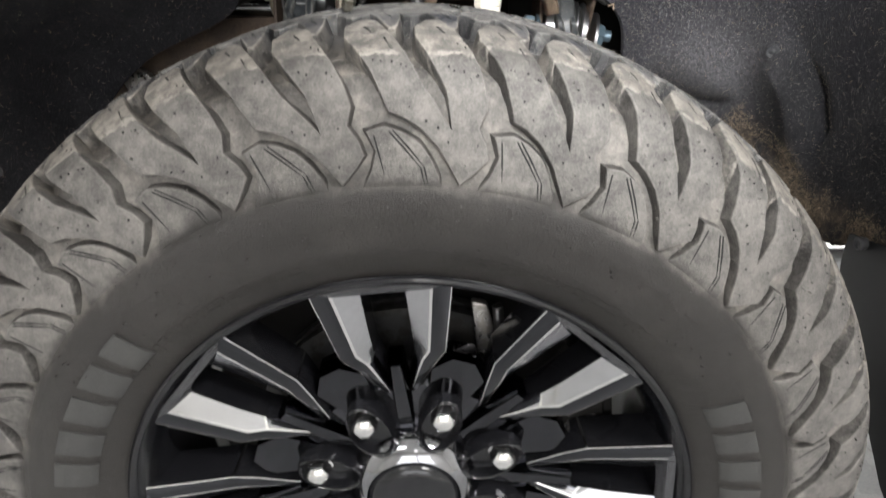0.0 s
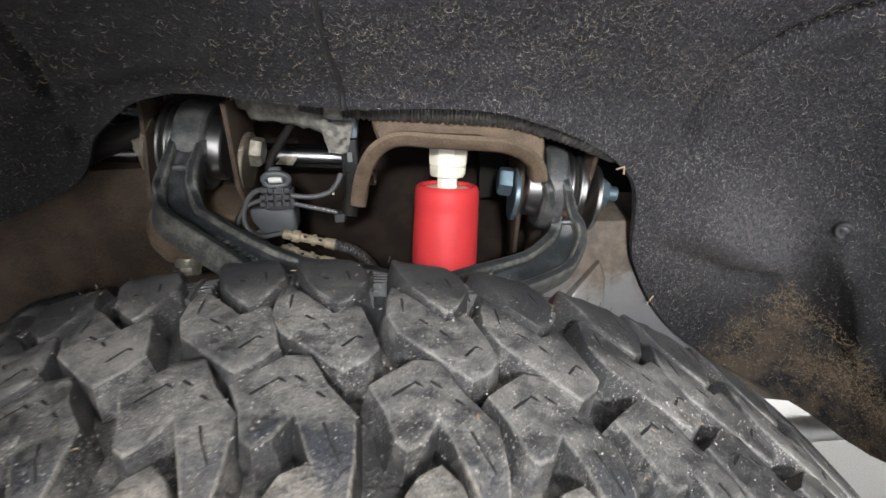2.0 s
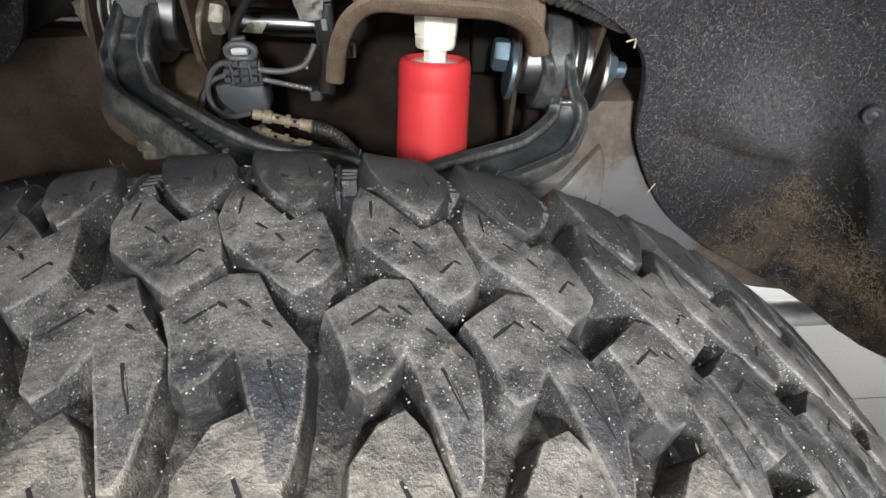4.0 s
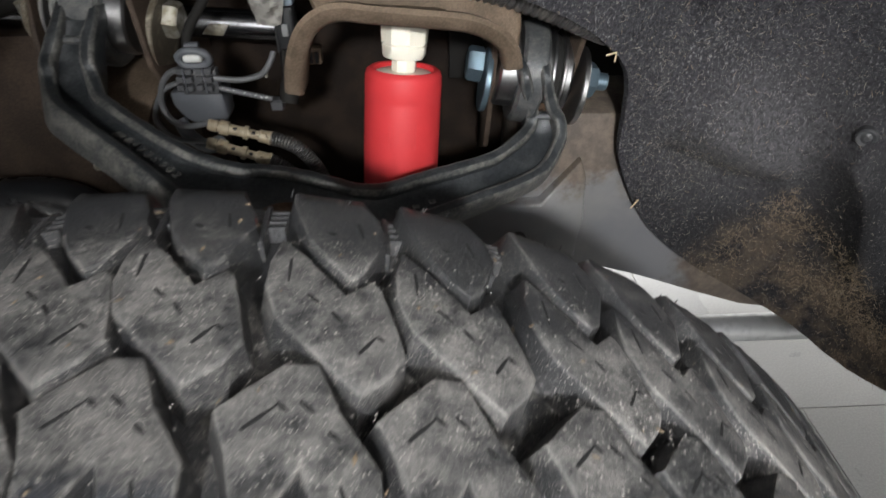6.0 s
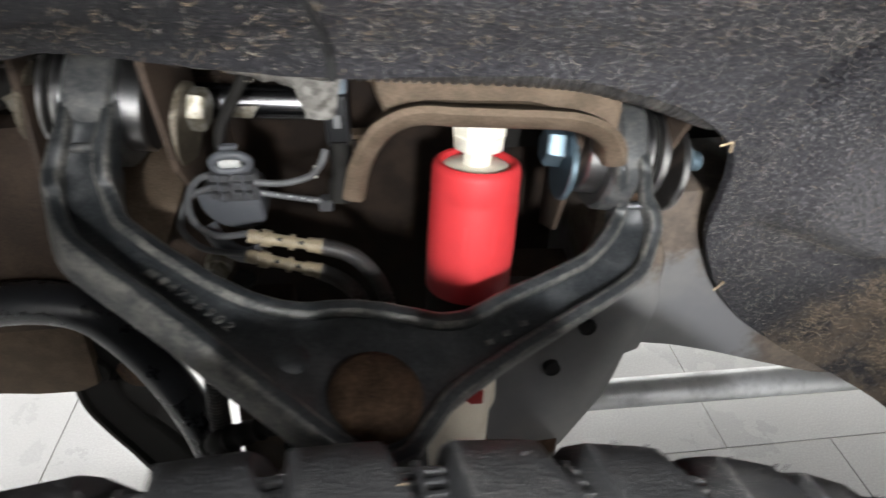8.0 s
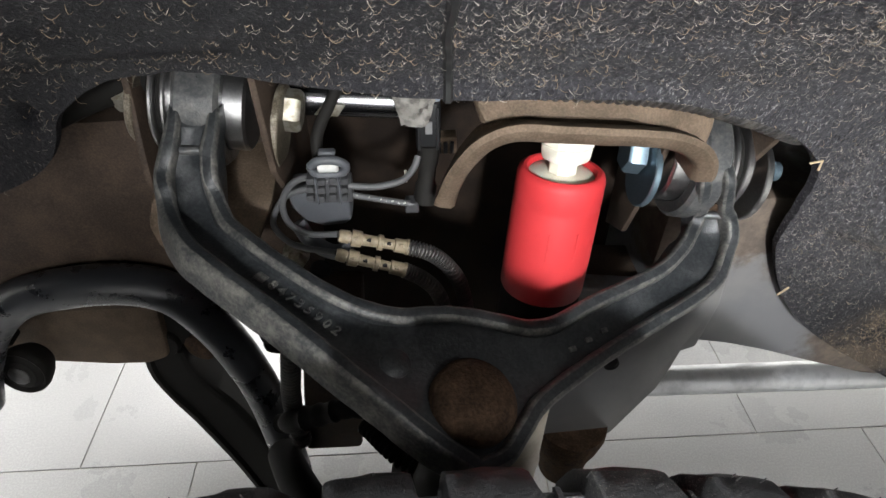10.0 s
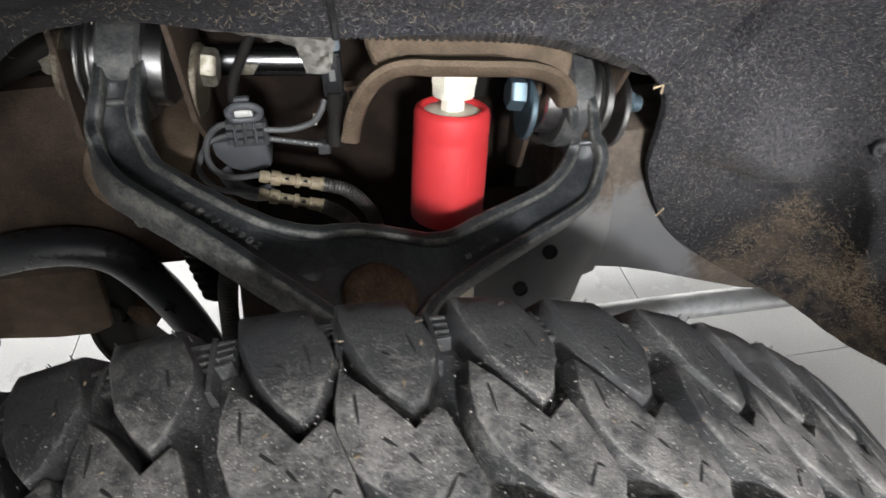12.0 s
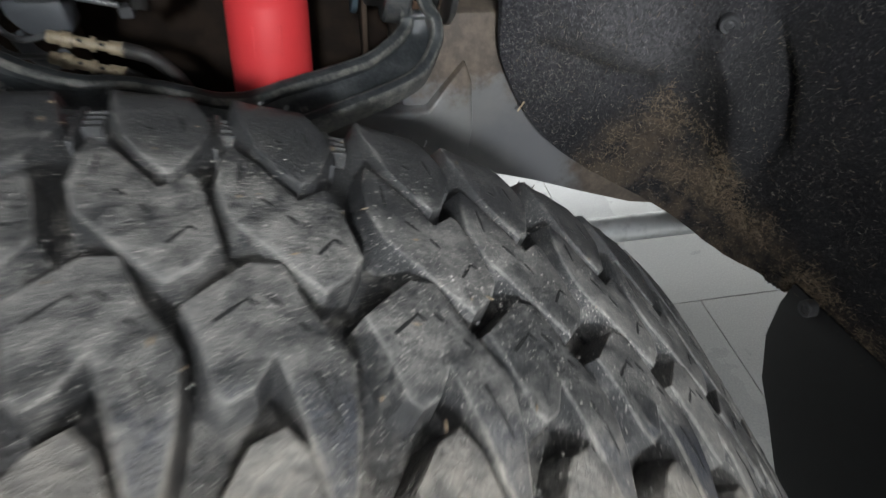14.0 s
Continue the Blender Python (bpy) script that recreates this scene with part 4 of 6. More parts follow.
def spoke_arm(c, m):
    """One arm of a forked spoke: a flat ridge, a bevel falling to the window, and a deep outer wall."""
    bm = bmesh.new()

    def v(a, r, depth):
        return bm.verts.new(polar(c + m * a, r, face_y(r) + depth))

    ridge = [(13.3, 0.2635, 0.0, 9.5, 0.2525, 0.0), (15.4, 0.182, 0.002, 10.4, 0.180, 0.002), (13.2, 0.160, 0.006, 8.6, 0.164, 0.006), (6.8, 0.118, 0.010, 4.4, 0.120, 0.010)]
    low = [(4.5, 0.2440, 0.0095), (5.6, 0.197, 0.0120), (6.2, 0.172, 0.0145), (3.2, 0.122, 0.018)]
    outer = [v(*q[:3]) for q in ridge]
    inner = [v(*q[3:]) for q in ridge]
    floor_in = [v(*q) for q in low]
    wall = [v(q[0] - 0.6, q[1], 0.05) for q in ridge]
    under = [v(q[0], q[1], 0.05) for q in low]
    for i in range(3):
        for k, (a, b) in enumerate(((wall, outer), (outer, inner), (inner, floor_in), (floor_in, under), (under, wall))):
            bm.faces.new((a[i], a[i + 1], b[i + 1], b[i])).material_index = (1, 0, 2, 1, 1)[k]
    for i in (0, 3):
        bm.faces.new((wall[i], outer[i], inner[i], floor_in[i], under[i]))
    bmesh.ops.recalc_face_normals(bm, faces=bm.faces)
    edges = [e for e in bm.edges if any(p in e.verts for p in outer + inner) and len(e.link_faces) == 2 and e.calc_face_angle(0) > 0.25 and not all(p in (outer[0], inner[0], floor_in[0], wall[0]) for p in e.verts)]
    # Bright chrome on the bevelled edges paints their glints.
    bmesh.ops.bevel(bm, geom=edges, offset=0.0013, segments=2, affect="EDGES", profile=0.5, material=3)
    return bm


def rim(wheel):
    bm = bmesh.new()
    prof = [(0.20, 0.240), (0.12, 0.243), (0.06, 0.247), (0.032, 0.2525), (0.024, 0.257), (0.016, 0.2615), (0.010, 0.2645), (0.008, 0.2675), (0.010, 0.270), (0.020, 0.270), (0.05, 0.256), (0.12, 0.25), (0.20, 0.25)]
    lathe(bm, (WX, -0.011, WZ), (0, 1, 0), prof, 160, cap=False)
    body = part("rim", bm, GLOSS_BLACK, wheel, "dark chrome alloy rim with forked spokes")
    bm = bmesh.new()
    lathe(bm, (WX, -0.011, WZ), (0, 1, 0), [(0.0105, 0.2640), (0.0085, 0.2672), (0.0098, 0.2697), (0.0075, 0.2692), (0.0060, 0.2668), (0.0085, 0.2630)], 160, cap=False, closed=True)
    part("rim_lip", bm, GLOSS_BLACK, body)
    bm = bmesh.new()
    lathe(bm, (WX, -0.011, WZ), (0, 1, 0), [(0.0150, 0.2620), (0.0180, 0.2618), (0.0290, 0.2535), (0.0330, 0.2515), (0.0330, 0.2535), (0.0180, 0.2632)], 160, cap=False, closed=True)
    part("rim_ring", bm, RING_CHROME, body, "dark chrome ring inside the lip")
    bm = bmesh.new()
    lathe(bm, (WX, -0.011, WZ), (0, 1, 0), [(0.10, 0.126), (0.072, 0.126), (0.066, 0.120), (0.064, 0.06), (0.07, 0.05)], 64)
    part("hub_face", bm, DEEP_CHROME, body)
    for k in range(8):
        c = -4.0 + 45 * k
        for m in (-1, 1):
            part("spoke", spoke_arm(c, m), [CHROME, GLOSS_BLACK, BEVEL_CHROME, NUT_CHROME], body)
        bm = bmesh.new()
        a, b, d, e, f, g = (bm.verts.new(polar(c + q, r, face_y(r) + h)) for q, r, h in ((-13.3, 0.2635, 0), (13.3, 0.2635, 0), (9.5, 0.2525, 0), (-9.5, 0.2525, 0), (4.5, 0.2440, 0.0095), (-4.5, 0.2440, 0.0095)))
        for quad in ((a, b, d, e), (e, d, f, g)):
            bm.faces.new(quad)
        bmesh.ops.solidify(bm, geom=bm.faces[:], thickness=0.004)
        part("spoke_bridge", bm, RING_CHROME, body, smooth=20)
        part("spoke_root", facet([(c - 2.4, 0.163), (c + 2.4, 0.163), (c + 5.0, 0.105), (c + 7.5, 0.070), (c - 7.5, 0.070), (c - 5.0, 0.105)], 0.03, 0.0028, 0.006, 0.003), CHROME, body)
        g = c + 22.5
        part("gusset", facet([(g - 11.0, 0.150), (g - 4.0, 0.168), (g + 4.0, 0.168), (g + 11.0, 0.150), (g + 10.0, 0.104), (g - 10.0, 0.104)], 0.03, 0.0024, 0.010, 0.012), CHROME, body)
        bm = bmesh.new()
        p = polar(g, 0.1005, 0.046)
        lathe(bm, p, (0, -1, 0), [(0, 0.0142), (0.003, 0.0142), (0.004, 0.0126), (0.016, 0.0124), (0.0195, 0.0108), (0.0218, 0.0075), (0.0228, 0.003)], 6)
        nut = part("lug_nut", bm, NUT_CHROME, body, "bright chrome wheel nut")
        bm = bmesh.new()
        oval = [polar(g, 0.0885, 0.0) + (polar(g, 1.0885, 0.0) - polar(g, 0.0885, 0.0)) * (0.0335 * math.cos(q)) + (polar(g + 90, 1.0, 0.0) - polar(g + 90, 0.0, 0.0)) * (0.0205 * math.sin(q)) for q in (2 * math.pi * s / 20 for s in range(20))]
        mid = polar(g, 0.0885, 0.0)
        rings(bm, [[mid + (p - mid) * s + Vector((0, y, 0)) for p in oval] for s, y in ((1.0, 0.060), (1.0, 0.0345), (0.94, 0.0325), (0.87, 0.0345), (0.83, 0.046), (0.3, 0.0475))])
        part("nut_pocket", bm, GLOSS_BLACK, body)
    bm = bmesh.new()
    lathe(bm, (WX, 0.049, WZ), (0, -1, 0), [(0, 0.047), (0.020, 0.046), (0.026, 0.042), (0.029, 0.034), (0.030, 0.0)], 48)
    part("centre_cap", bm, GLOSS_BLACK, body)
    bm = bmesh.new()
    lathe(bm, (WX, 0.049, WZ), (0, -1, 0), [(-0.004, 0.068), (0.006, 0.066), (0.020, 0.052), (0.022, 0.048), (0.018, 0.045), (-0.004, 0.045)], 48, closed=True, cap=False)
    part("cap_ring", bm, RING_CHROME, body, "dark chrome collar round the cap")


def brake():
    disc = thing("brake_disc", "dull steel brake disc behind the wheel spokes", "brake disc", at=(WX, 0.12, WZ))
    bm = bmesh.new()
    lathe(bm, (WX, 0.105, WZ), (0, 1, 0), [(0, 0.07), (0, 0.178), (0.012, 0.178), (0.012, 0.168), (0.022, 0.168), (0.022, 0.178), (0.034, 0.178), (0.034, 0.07)], 72)
    part("rotor", bm, DARK_STEEL, disc)
    bm = bmesh.new()
    lathe(bm, (WX, 0.07, WZ), (0, 1, 0), [(0, 0.08), (0.004, 0.085), (0.04, 0.085)], 48)
    part("disc_hat", bm, BLACK_DARK, disc)
    # Dark disc, made up to close the bright view through the spokes.
    shield = thing("backing_disc", "dark disc added behind the brake disc to hide the bright floor", "dust shield", at=(WX, 0.165, WZ))
    bm = bmesh.new()
    lathe(bm, (WX, 0.160, WZ), (0, 1, 0), [(0, 0.05), (0, 0.205), (-0.012, 0.228), (-0.010, 0.234), (0.004, 0.210), (0.004, 0.05)], 64)
    part("backing_plate", bm, BLACK_DARK, shield)
    cal = thing("brake_caliper", "grey cast iron brake caliper over the disc", "brake caliper", at=(0.2, 0.12, WZ))
    for a, b, r0, r1, y0, y1, mat in ((46, 84, 0.12, 0.205, 0.072, 0.10, BLACK_DARK), (50, 58, 0.15, 0.20, 0.06, 0.075, DULL_STEEL), (72, 80, 0.15, 0.20, 0.06, 0.075, DULL_STEEL), (46, 84, 0.185, 0.215, 0.075, 0.17, BLACK_DARK)):
        bm = bmesh.new()
        loops = [[polar(q, r, y) for q, r in ((a, r0), ((a + b) / 2, r0 + 0.002), (b, r0), (b, r1), ((a + b) / 2, r1 + 0.012), (a, r1))] for y in (y0 + 0.004, y0, y1)]
        rings(bm, loops)
        part("caliper_body" if mat is BLACK_DARK else "pad_tab", bm, mat, cal)
    sensor = thing("brake_hose_bracket", "bright steel bracket behind the wheel spokes", "bracket", at=(0.09, 0.08, 0.64))
    bm = bmesh.new()
    slab(bm, [(0.078, 0.085, 0.672), (0.094, 0.085, 0.668), (0.106, 0.085, 0.62), (0.098, 0.085, 0.60), (0.084, 0.085, 0.615)], (0, 0.012, 0), 0.003)
    part("strap", bm, DULL_STEEL, sensor)
    bm = bmesh.new()
    rod(bm, (0.104, 0.088, 0.665), (0.108, 0.088, 0.625), 0.0055, 14, 0.001)
    part("bolt", bm, STEEL, sensor)


# ---- the suspension ----
PIVOT_A, PIVOT_B = Vector((-0.175, 0.523, 0.942)), Vector((0.300, 0.503, 0.873))
PIVOT = (PIVOT_B - PIVOT_A).normalized()


def pivot_at(x):
    return PIVOT_A + (PIVOT_B - PIVOT_A) * ((x - PIVOT_A.x) / (PIVOT_B.x - PIVOT_A.x))


def arm_z(x, y):
    return 0.8088 - 0.219 * x + 0.1534 * y + 1.7326 * x * (min(y, 0.46) - 0.42)


def arm_n(x, y):
    e = 0.002
    dx, dy = (arm_z(x + e, y) - arm_z(x - e, y)) / (2 * e), (arm_z(x, y + e) - arm_z(x, y - e)) / (2 * e)
    return Vector((-dx, -dy, 1.0)).normalized()


ARM_N = arm_n(0.05, 0.36)


def on_arm(x, y, h=0.0):
    return Vector((x, y, arm_z(x, y))) + arm_n(x, y) * h


def raised_digit(digit, size, depth):
    """One digit of the built-in font as a solid, centred over its foot."""
    font = bpy.data.curves.new("digit", "FONT")
    font.body, font.size, font.extrude, font.align_x, font.resolution_u = digit, size, depth, "CENTER", 3
    holder = bpy.data.objects.new("digit", font)
    me = bpy.data.meshes.new_from_object(holder)
    bm = bmesh.new()
    bm.from_mesh(me)
    bpy.data.objects.remove(holder)
    bpy.data.curves.remove(font)
    bpy.data.meshes.remove(me)
    return bm


def control_arm():
    arm = thing("upper_control_arm", "black forged steel upper control arm with raised ribs", "control arm", at=(0.05, 0.36, 0.80))
    def upright(points):
        return [Vector(p) for p in points]

    def lying(points):
        return [on_arm(x, y, -0.004) for x, y in points]

    # each rib runs from the side of its eye down the neck and along the arm to the nose
    outer_front = upright([(-0.1395, 0.4765, 0.952), (-0.1410, 0.4715, 0.940), (-0.1435, 0.4645, 0.9300), (-0.1475, 0.4550, 0.9175), (-0.1460, 0.4425, 0.9090)]) + lying([(-0.1408, 0.4285), (-0.1247, 0.4017), (-0.1090, 0.3867), (-0.0869, 0.3702), (-0.0634, 0.3532), (-0.0410, 0.3367), (-0.0193, 0.3211), (0.0010, 0.3075), (0.0200, 0.2950), (0.0450, 0.2830)])
    inner_front = upright([(-0.1145, 0.4765, 0.950), (-0.1160, 0.4715, 0.938), (-0.1185, 0.4650, 0.9285), (-0.1180, 0.4550, 0.9180), (-0.1165, 0.4470, 0.9050)]) + lying([(-0.1076, 0.4298), (-0.0889, 0.4108), (-0.0676, 0.3942), (-0.0435, 0.3791), (-0.0240, 0.3715), (-0.0085, 0.3682), (0.0073, 0.3695), (0.0220, 0.3735), (0.0363, 0.3765), (0.0500, 0.3772)])
    outer_rear = upright([(0.2425, 0.4705, 0.9080), (0.2430, 0.4620, 0.894), (0.2470, 0.4650, 0.878), (0.2525, 0.4690, 0.8640), (0.2590, 0.4690, 0.8510), (0.2605, 0.4600, 0.8410)]) + lying([(0.2565, 0.4496), (0.2431, 0.4299), (0.2208, 0.4140), (0.1855, 0.3939), (0.1517, 0.3735), (0.1197, 0.3521), (0.0894, 0.3283), (0.0751, 0.3102), (0.0620, 0.2930), (0.0450, 0.2830)])
    inner_rear = upright([(0.2235, 0.4705, 0.9090), (0.2245, 0.4620, 0.896), (0.2280, 0.4655, 0.882), (0.2330, 0.4710, 0.8660), (0.2360, 0.4715, 0.8540)]) + lying([(0.2339, 0.4677), (0.2186, 0.4486), (0.1994, 0.4326), (0.1708, 0.4175), (0.1380, 0.4005), (0.1092, 0.3829), (0.0924, 0.3768), (0.0790, 0.3755), (0.0660, 0.3765), (0.0580, 0.3770), (0.0500, 0.3772)])

    def dressed(line):
        """Even steps along a line, with the way up out of the arm at each."""
        path = spline(line, 8)
        ups = []
        for i, p in enumerate(path):
            t = max(0.0, min(1.0, (p.z - arm_z(p.x, p.y)) / 0.020)) if p.y > 0.435 else 0.0
            ups.append((arm_n(p.x, p.y) * (1 - t) + Vector((0, -1, 0.15)) * t).normalized())
        return path, ups

    for name, line, width in (("inner_rib", inner_front + inner_rear[::-1][1:], 0.0058), ("front_rib", outer_front, 0.0060), ("rear_rib", outer_rear, 0.0058)):
        bm = bmesh.new()
        path, ups = dressed(line)
        loops = []
        for i, p in enumerate(path):
            d = (path[min(i + 1, len(path) - 1)] - path[max(i - 1, 0)]).normalized()
            up = ups[i]
            w = up.cross(d).normalized()
            fade = min(1.0, min(i, len(path) - 1 - i if name == "inner_rib" else i) / 16)
            wide = width * (1 + 0.06 * noise.noise(p * 70)) * (0.65 + 0.35 * fade)
            sunk = 0.0105 * (1 - fade) ** 2
            sect = [(-1.05, -1.7), (-1, 0.35), (-0.78, 0.72), (-0.45, 0.84), (0, 0.80), (0.45, 0.84), (0.78, 0.72), (1, 0.35), (1.05, -1.7)]
            loops.append([p + w * (a * wide) + up * (b * 0.0088 - sunk + 0.0006 * noise.noise(p * 90)) for a, b in sect])
        rings(bm, loops)
        bm.faces.ensure_lookup_table()
        outside = name != "inner_rib"
        for q in range(len(bm.faces) - 2):
            bm.faces[q].material_index = 1 if q % 9 in ((1, 2, 5, 6) if not outside else (0, 1, 2, 5, 6, 7)) else 0
        part(name, bm, [FORGED, FORGED_EDGE], arm, "rib with rubbed pale edges")
    # the hollow web between the ribs
    for name, one, two in (("front_web", outer_front, inner_front), ("rear_web", outer_rear, inner_rear)):
        bm = bmesh.new()
        (pa, ua), (pb, ub) = dressed(one), dressed(two)
        count = 90
        loops = []
        for k in range(count + 1):
            f = k / count
            at = []
            for path, ups in ((pa, ua), (pb, ub)):
                q = f * (len(path) - 1)
                i = min(int(q), len(path) - 2)
                at.append((path[i].lerp(path[i + 1], q - i), ups[i].lerp(ups[i + 1], q - i).normalized()))
            (p, up), (r, uq) = at
            drop = 0.0022 + 0.0075 * max(0.0, 1 - f / 0.07)
            top = [p.lerp(r, g) - up.lerp(uq, g) * (drop + h) for g, h in ((0.0, -0.004), (0.12, -0.003), (0.20, -0.0008), (0.32, 0.0009), (0.5, 0.0012), (0.68, 0.0009), (0.80, -0.0008), (0.88, -0.003), (1.0, -0.004))]
            low = [q - up * 0.011 for q in top]
            loops.append(top + low[::-1])
        rings(bm, loops)
        part(name, bm, FORGED, arm)
    for name, x0, x1 in (("front_eye", -0.1425, -0.1125), ("rear_eye", 0.2220, 0.2445)):
        p, q = pivot_at(x0), pivot_at(x1)
        bm = bmesh.new()
        n = (q - p).length
        lathe(bm, p, PIVOT, [(0, 0.034), (0, 0.0425), (0.003, 0.0455), (n - 0.003, 0.0455), (n, 0.0425), (n, 0.034)], 40, closed=True, cap=False)
        part(name, bm, FORGED_FACE, arm)
    # a small step across each neck
    for a, b in (((-0.1385, 0.4655, 0.9275), (-0.1225, 0.4660, 0.9265)), ((0.2385, 0.4725, 0.8535), (0.2535, 0.4690, 0.8550))):
        bm = bmesh.new()
        rod(bm, a, b, 0.0032, 10, 0.001)
        part("neck_step", bm, FORGED_FACE, arm, "pale worn step across the neck")
    bm = bmesh.new()
    slab(bm, [(0.2395, 0.4660, 0.8690), (0.2515, 0.4640, 0.8695), (0.2530, 0.4665, 0.8610), (0.2395, 0.4690, 0.8600)], (0, 0.006, -0.002), 0.001)
    part("rust_pad", bm, RUSTY, arm, "rust showing in the neck")
    # the ball joint cap and the seats round it
    bm = bmesh.new()
    centre = on_arm(0.046, 0.321, -0.006)
    lathe(bm, centre, ARM_N, [(-0.05, 0.024), (-0.02, 0.0265), (0.0, 0.0270), (0.008, 0.0265), (0.012, 0.023), (0.0145, 0.012), (0.015, 0.0)], 48)
    part("ball_joint", bm, RUSTY, arm, "rusty brown domed ball joint cap")
    bm = bmesh.new()
    lathe(bm, on_arm(0.002, 0.339, -0.0085), ARM_N, [(-0.006, 0.010), (0.003, 0.0095), (0.005, 0.007)], 24)
    part("boss", bm, FORGED, arm)
    # the cast part number, and a plain raised square for the maker's mark
    a, b = Vector((-0.0707, 0.3882)), Vector((-0.0262, 0.3574))
    d = (b - a).normalized()
    w = Vector((-d.y, d.x))
    for k, digit in enumerate("84735902"):
        c = a + d * (0.0032 + 0.0068 * k) - w * 0.0085
        n = arm_n(c.x, c.y)
        u = (on_arm(c.x + d.x * 0.002, c.y + d.y * 0.002) - on_arm(c.x, c.y)).normalized()
        o = on_arm(c.x, c.y, -0.0064)
        v = n.cross(u)
        bm = raised_digit(digit, 0.0096, 0.0010)
        bmesh.ops.transform(bm, matrix=Matrix(((u.x, v.x, n.x, o.x), (u.y, v.y, n.y, o.y), (u.z, v.z, n.z, o.z), (0, 0, 0, 1))), verts=bm.verts)
        part("cast_digit", bm, FORGED_EDGE, arm, smooth=0)
    c = a - d * 0.0065 - w * 0.0052
    bm = bmesh.new()
    slab(bm, [on_arm(c.x + d.x * p + w.x * q, c.y + d.y * p + w.y * q, -0.0076) for p, q in ((-0.0036, -0.0034), (0.0036, -0.0034), (0.0036, 0.0034), (-0.0036, 0.0034))], ARM_N * 0.0017, 0.0006)
    part("cast_mark", bm, FORGED_EDGE, arm)
    for k in range(3):
        bm = bmesh.new()
        x, y = 0.118 + 0.013 * k, 0.366 + 0.008 * k
        slab(bm, [on_arm(x + a, y + b, -0.0073) for a, b in ((0, 0), (0.005, 0.002), (0.004, 0.005), (-0.001, 0.003))], ARM_N * 0.0015, 0.0003)
        part("cast_bar", bm, FORGED_EDGE, arm)


def bushings():
    for x0, x1, washers, name in ((-0.1615, -0.098, (-0.1585, -0.1505), "front"), (0.2065, 0.2690, (0.2485, 0.2580), "rear")):
        bush = thing("bushing", "bright steel sleeved rubber bushing in the arm's eye", "bushing", "arm bushings", at=pivot_at((x0 + x1) / 2))
        p, q = pivot_at(x0), pivot_at(x1)
        bm = bmesh.new()
        rod(bm, p, q, 0.033, 36, 0.002)
        part("sleeve", bm, STEEL, bush)
        for w in washers:
            bm = bmesh.new()
            rod(bm, pivot_at(w), pivot_at(w + 0.0035), 0.040, 36, 0.001)
            part("washer", bm, STEEL, bush)
        bm = bmesh.new()
        rod(bm, pivot_at(washers[0] + 0.0036), pivot_at(washers[1] - 0.0001), 0.0345, 36)
        part("rubber_ring", bm, BLACK_DARK, bush)


def cam_bolt(name, label, x_head, x_nut, head_mat, plate_mat, near=0.0315, far=0.029, far_mat=None):
    b = thing(name, label, "bolt", "arm bolts", at=pivot_at(x_head))
    s = 1 if x_head > x_nut else -1
    bm = bmesh.new()
    hexhead(bm, pivot_at(x_head), PIVOT * s, 0.027, 0.014)
    part("head", bm, head_mat, b)
    bm = bmesh.new()
    c = pivot_at(x_head) - Vector((0, 0.007, 0.011))
    lathe(bm, c - PIVOT * s * 0.005, PIVOT * s, [(0, near - 0.001), (0.001, near), (0.0045, near), (0.0055, near - 0.001)], 36)
    part("cam_washer", bm, plate_mat, b)
    bm = bmesh.new()
    hexhead(bm, pivot_at(x_nut), PIVOT * -s, 0.028, 0.016)
    part("nut", bm, head_mat, b)
    bm = bmesh.new()
    rod(bm, pivot_at(x_nut), pivot_at(x_nut) - PIVOT * s * 0.027, 0.008, 16, 0.001)
    part("thread_end", bm, head_mat, b)
    bm = bmesh.new()
    c = pivot_at(x_nut) - Vector((0, 0.004, 0.006))
    lathe(bm, c + PIVOT * s * 0.005, PIVOT * -s, [(0, far - 0.001), (0.001, far), (0.0045, far), (0.0055, far - 0.001)], 36)
    part("cam_washer", bm, far_mat or plate_mat, b)


def core_of_tower():
    """The narrower box behind the face of the bump stop tower."""
    bm = bmesh.new()
    slab(bm, [(0.150, 0.520, 0.74), (0.150, 0.500, 0.56), (0.215, 0.500, 0.55), (0.262, 0.510, 0.62), (0.285, 0.515, 0.68), (0.280, 0.52, 0.73)], (0, 0.06, 0), 0.004)
    return bm


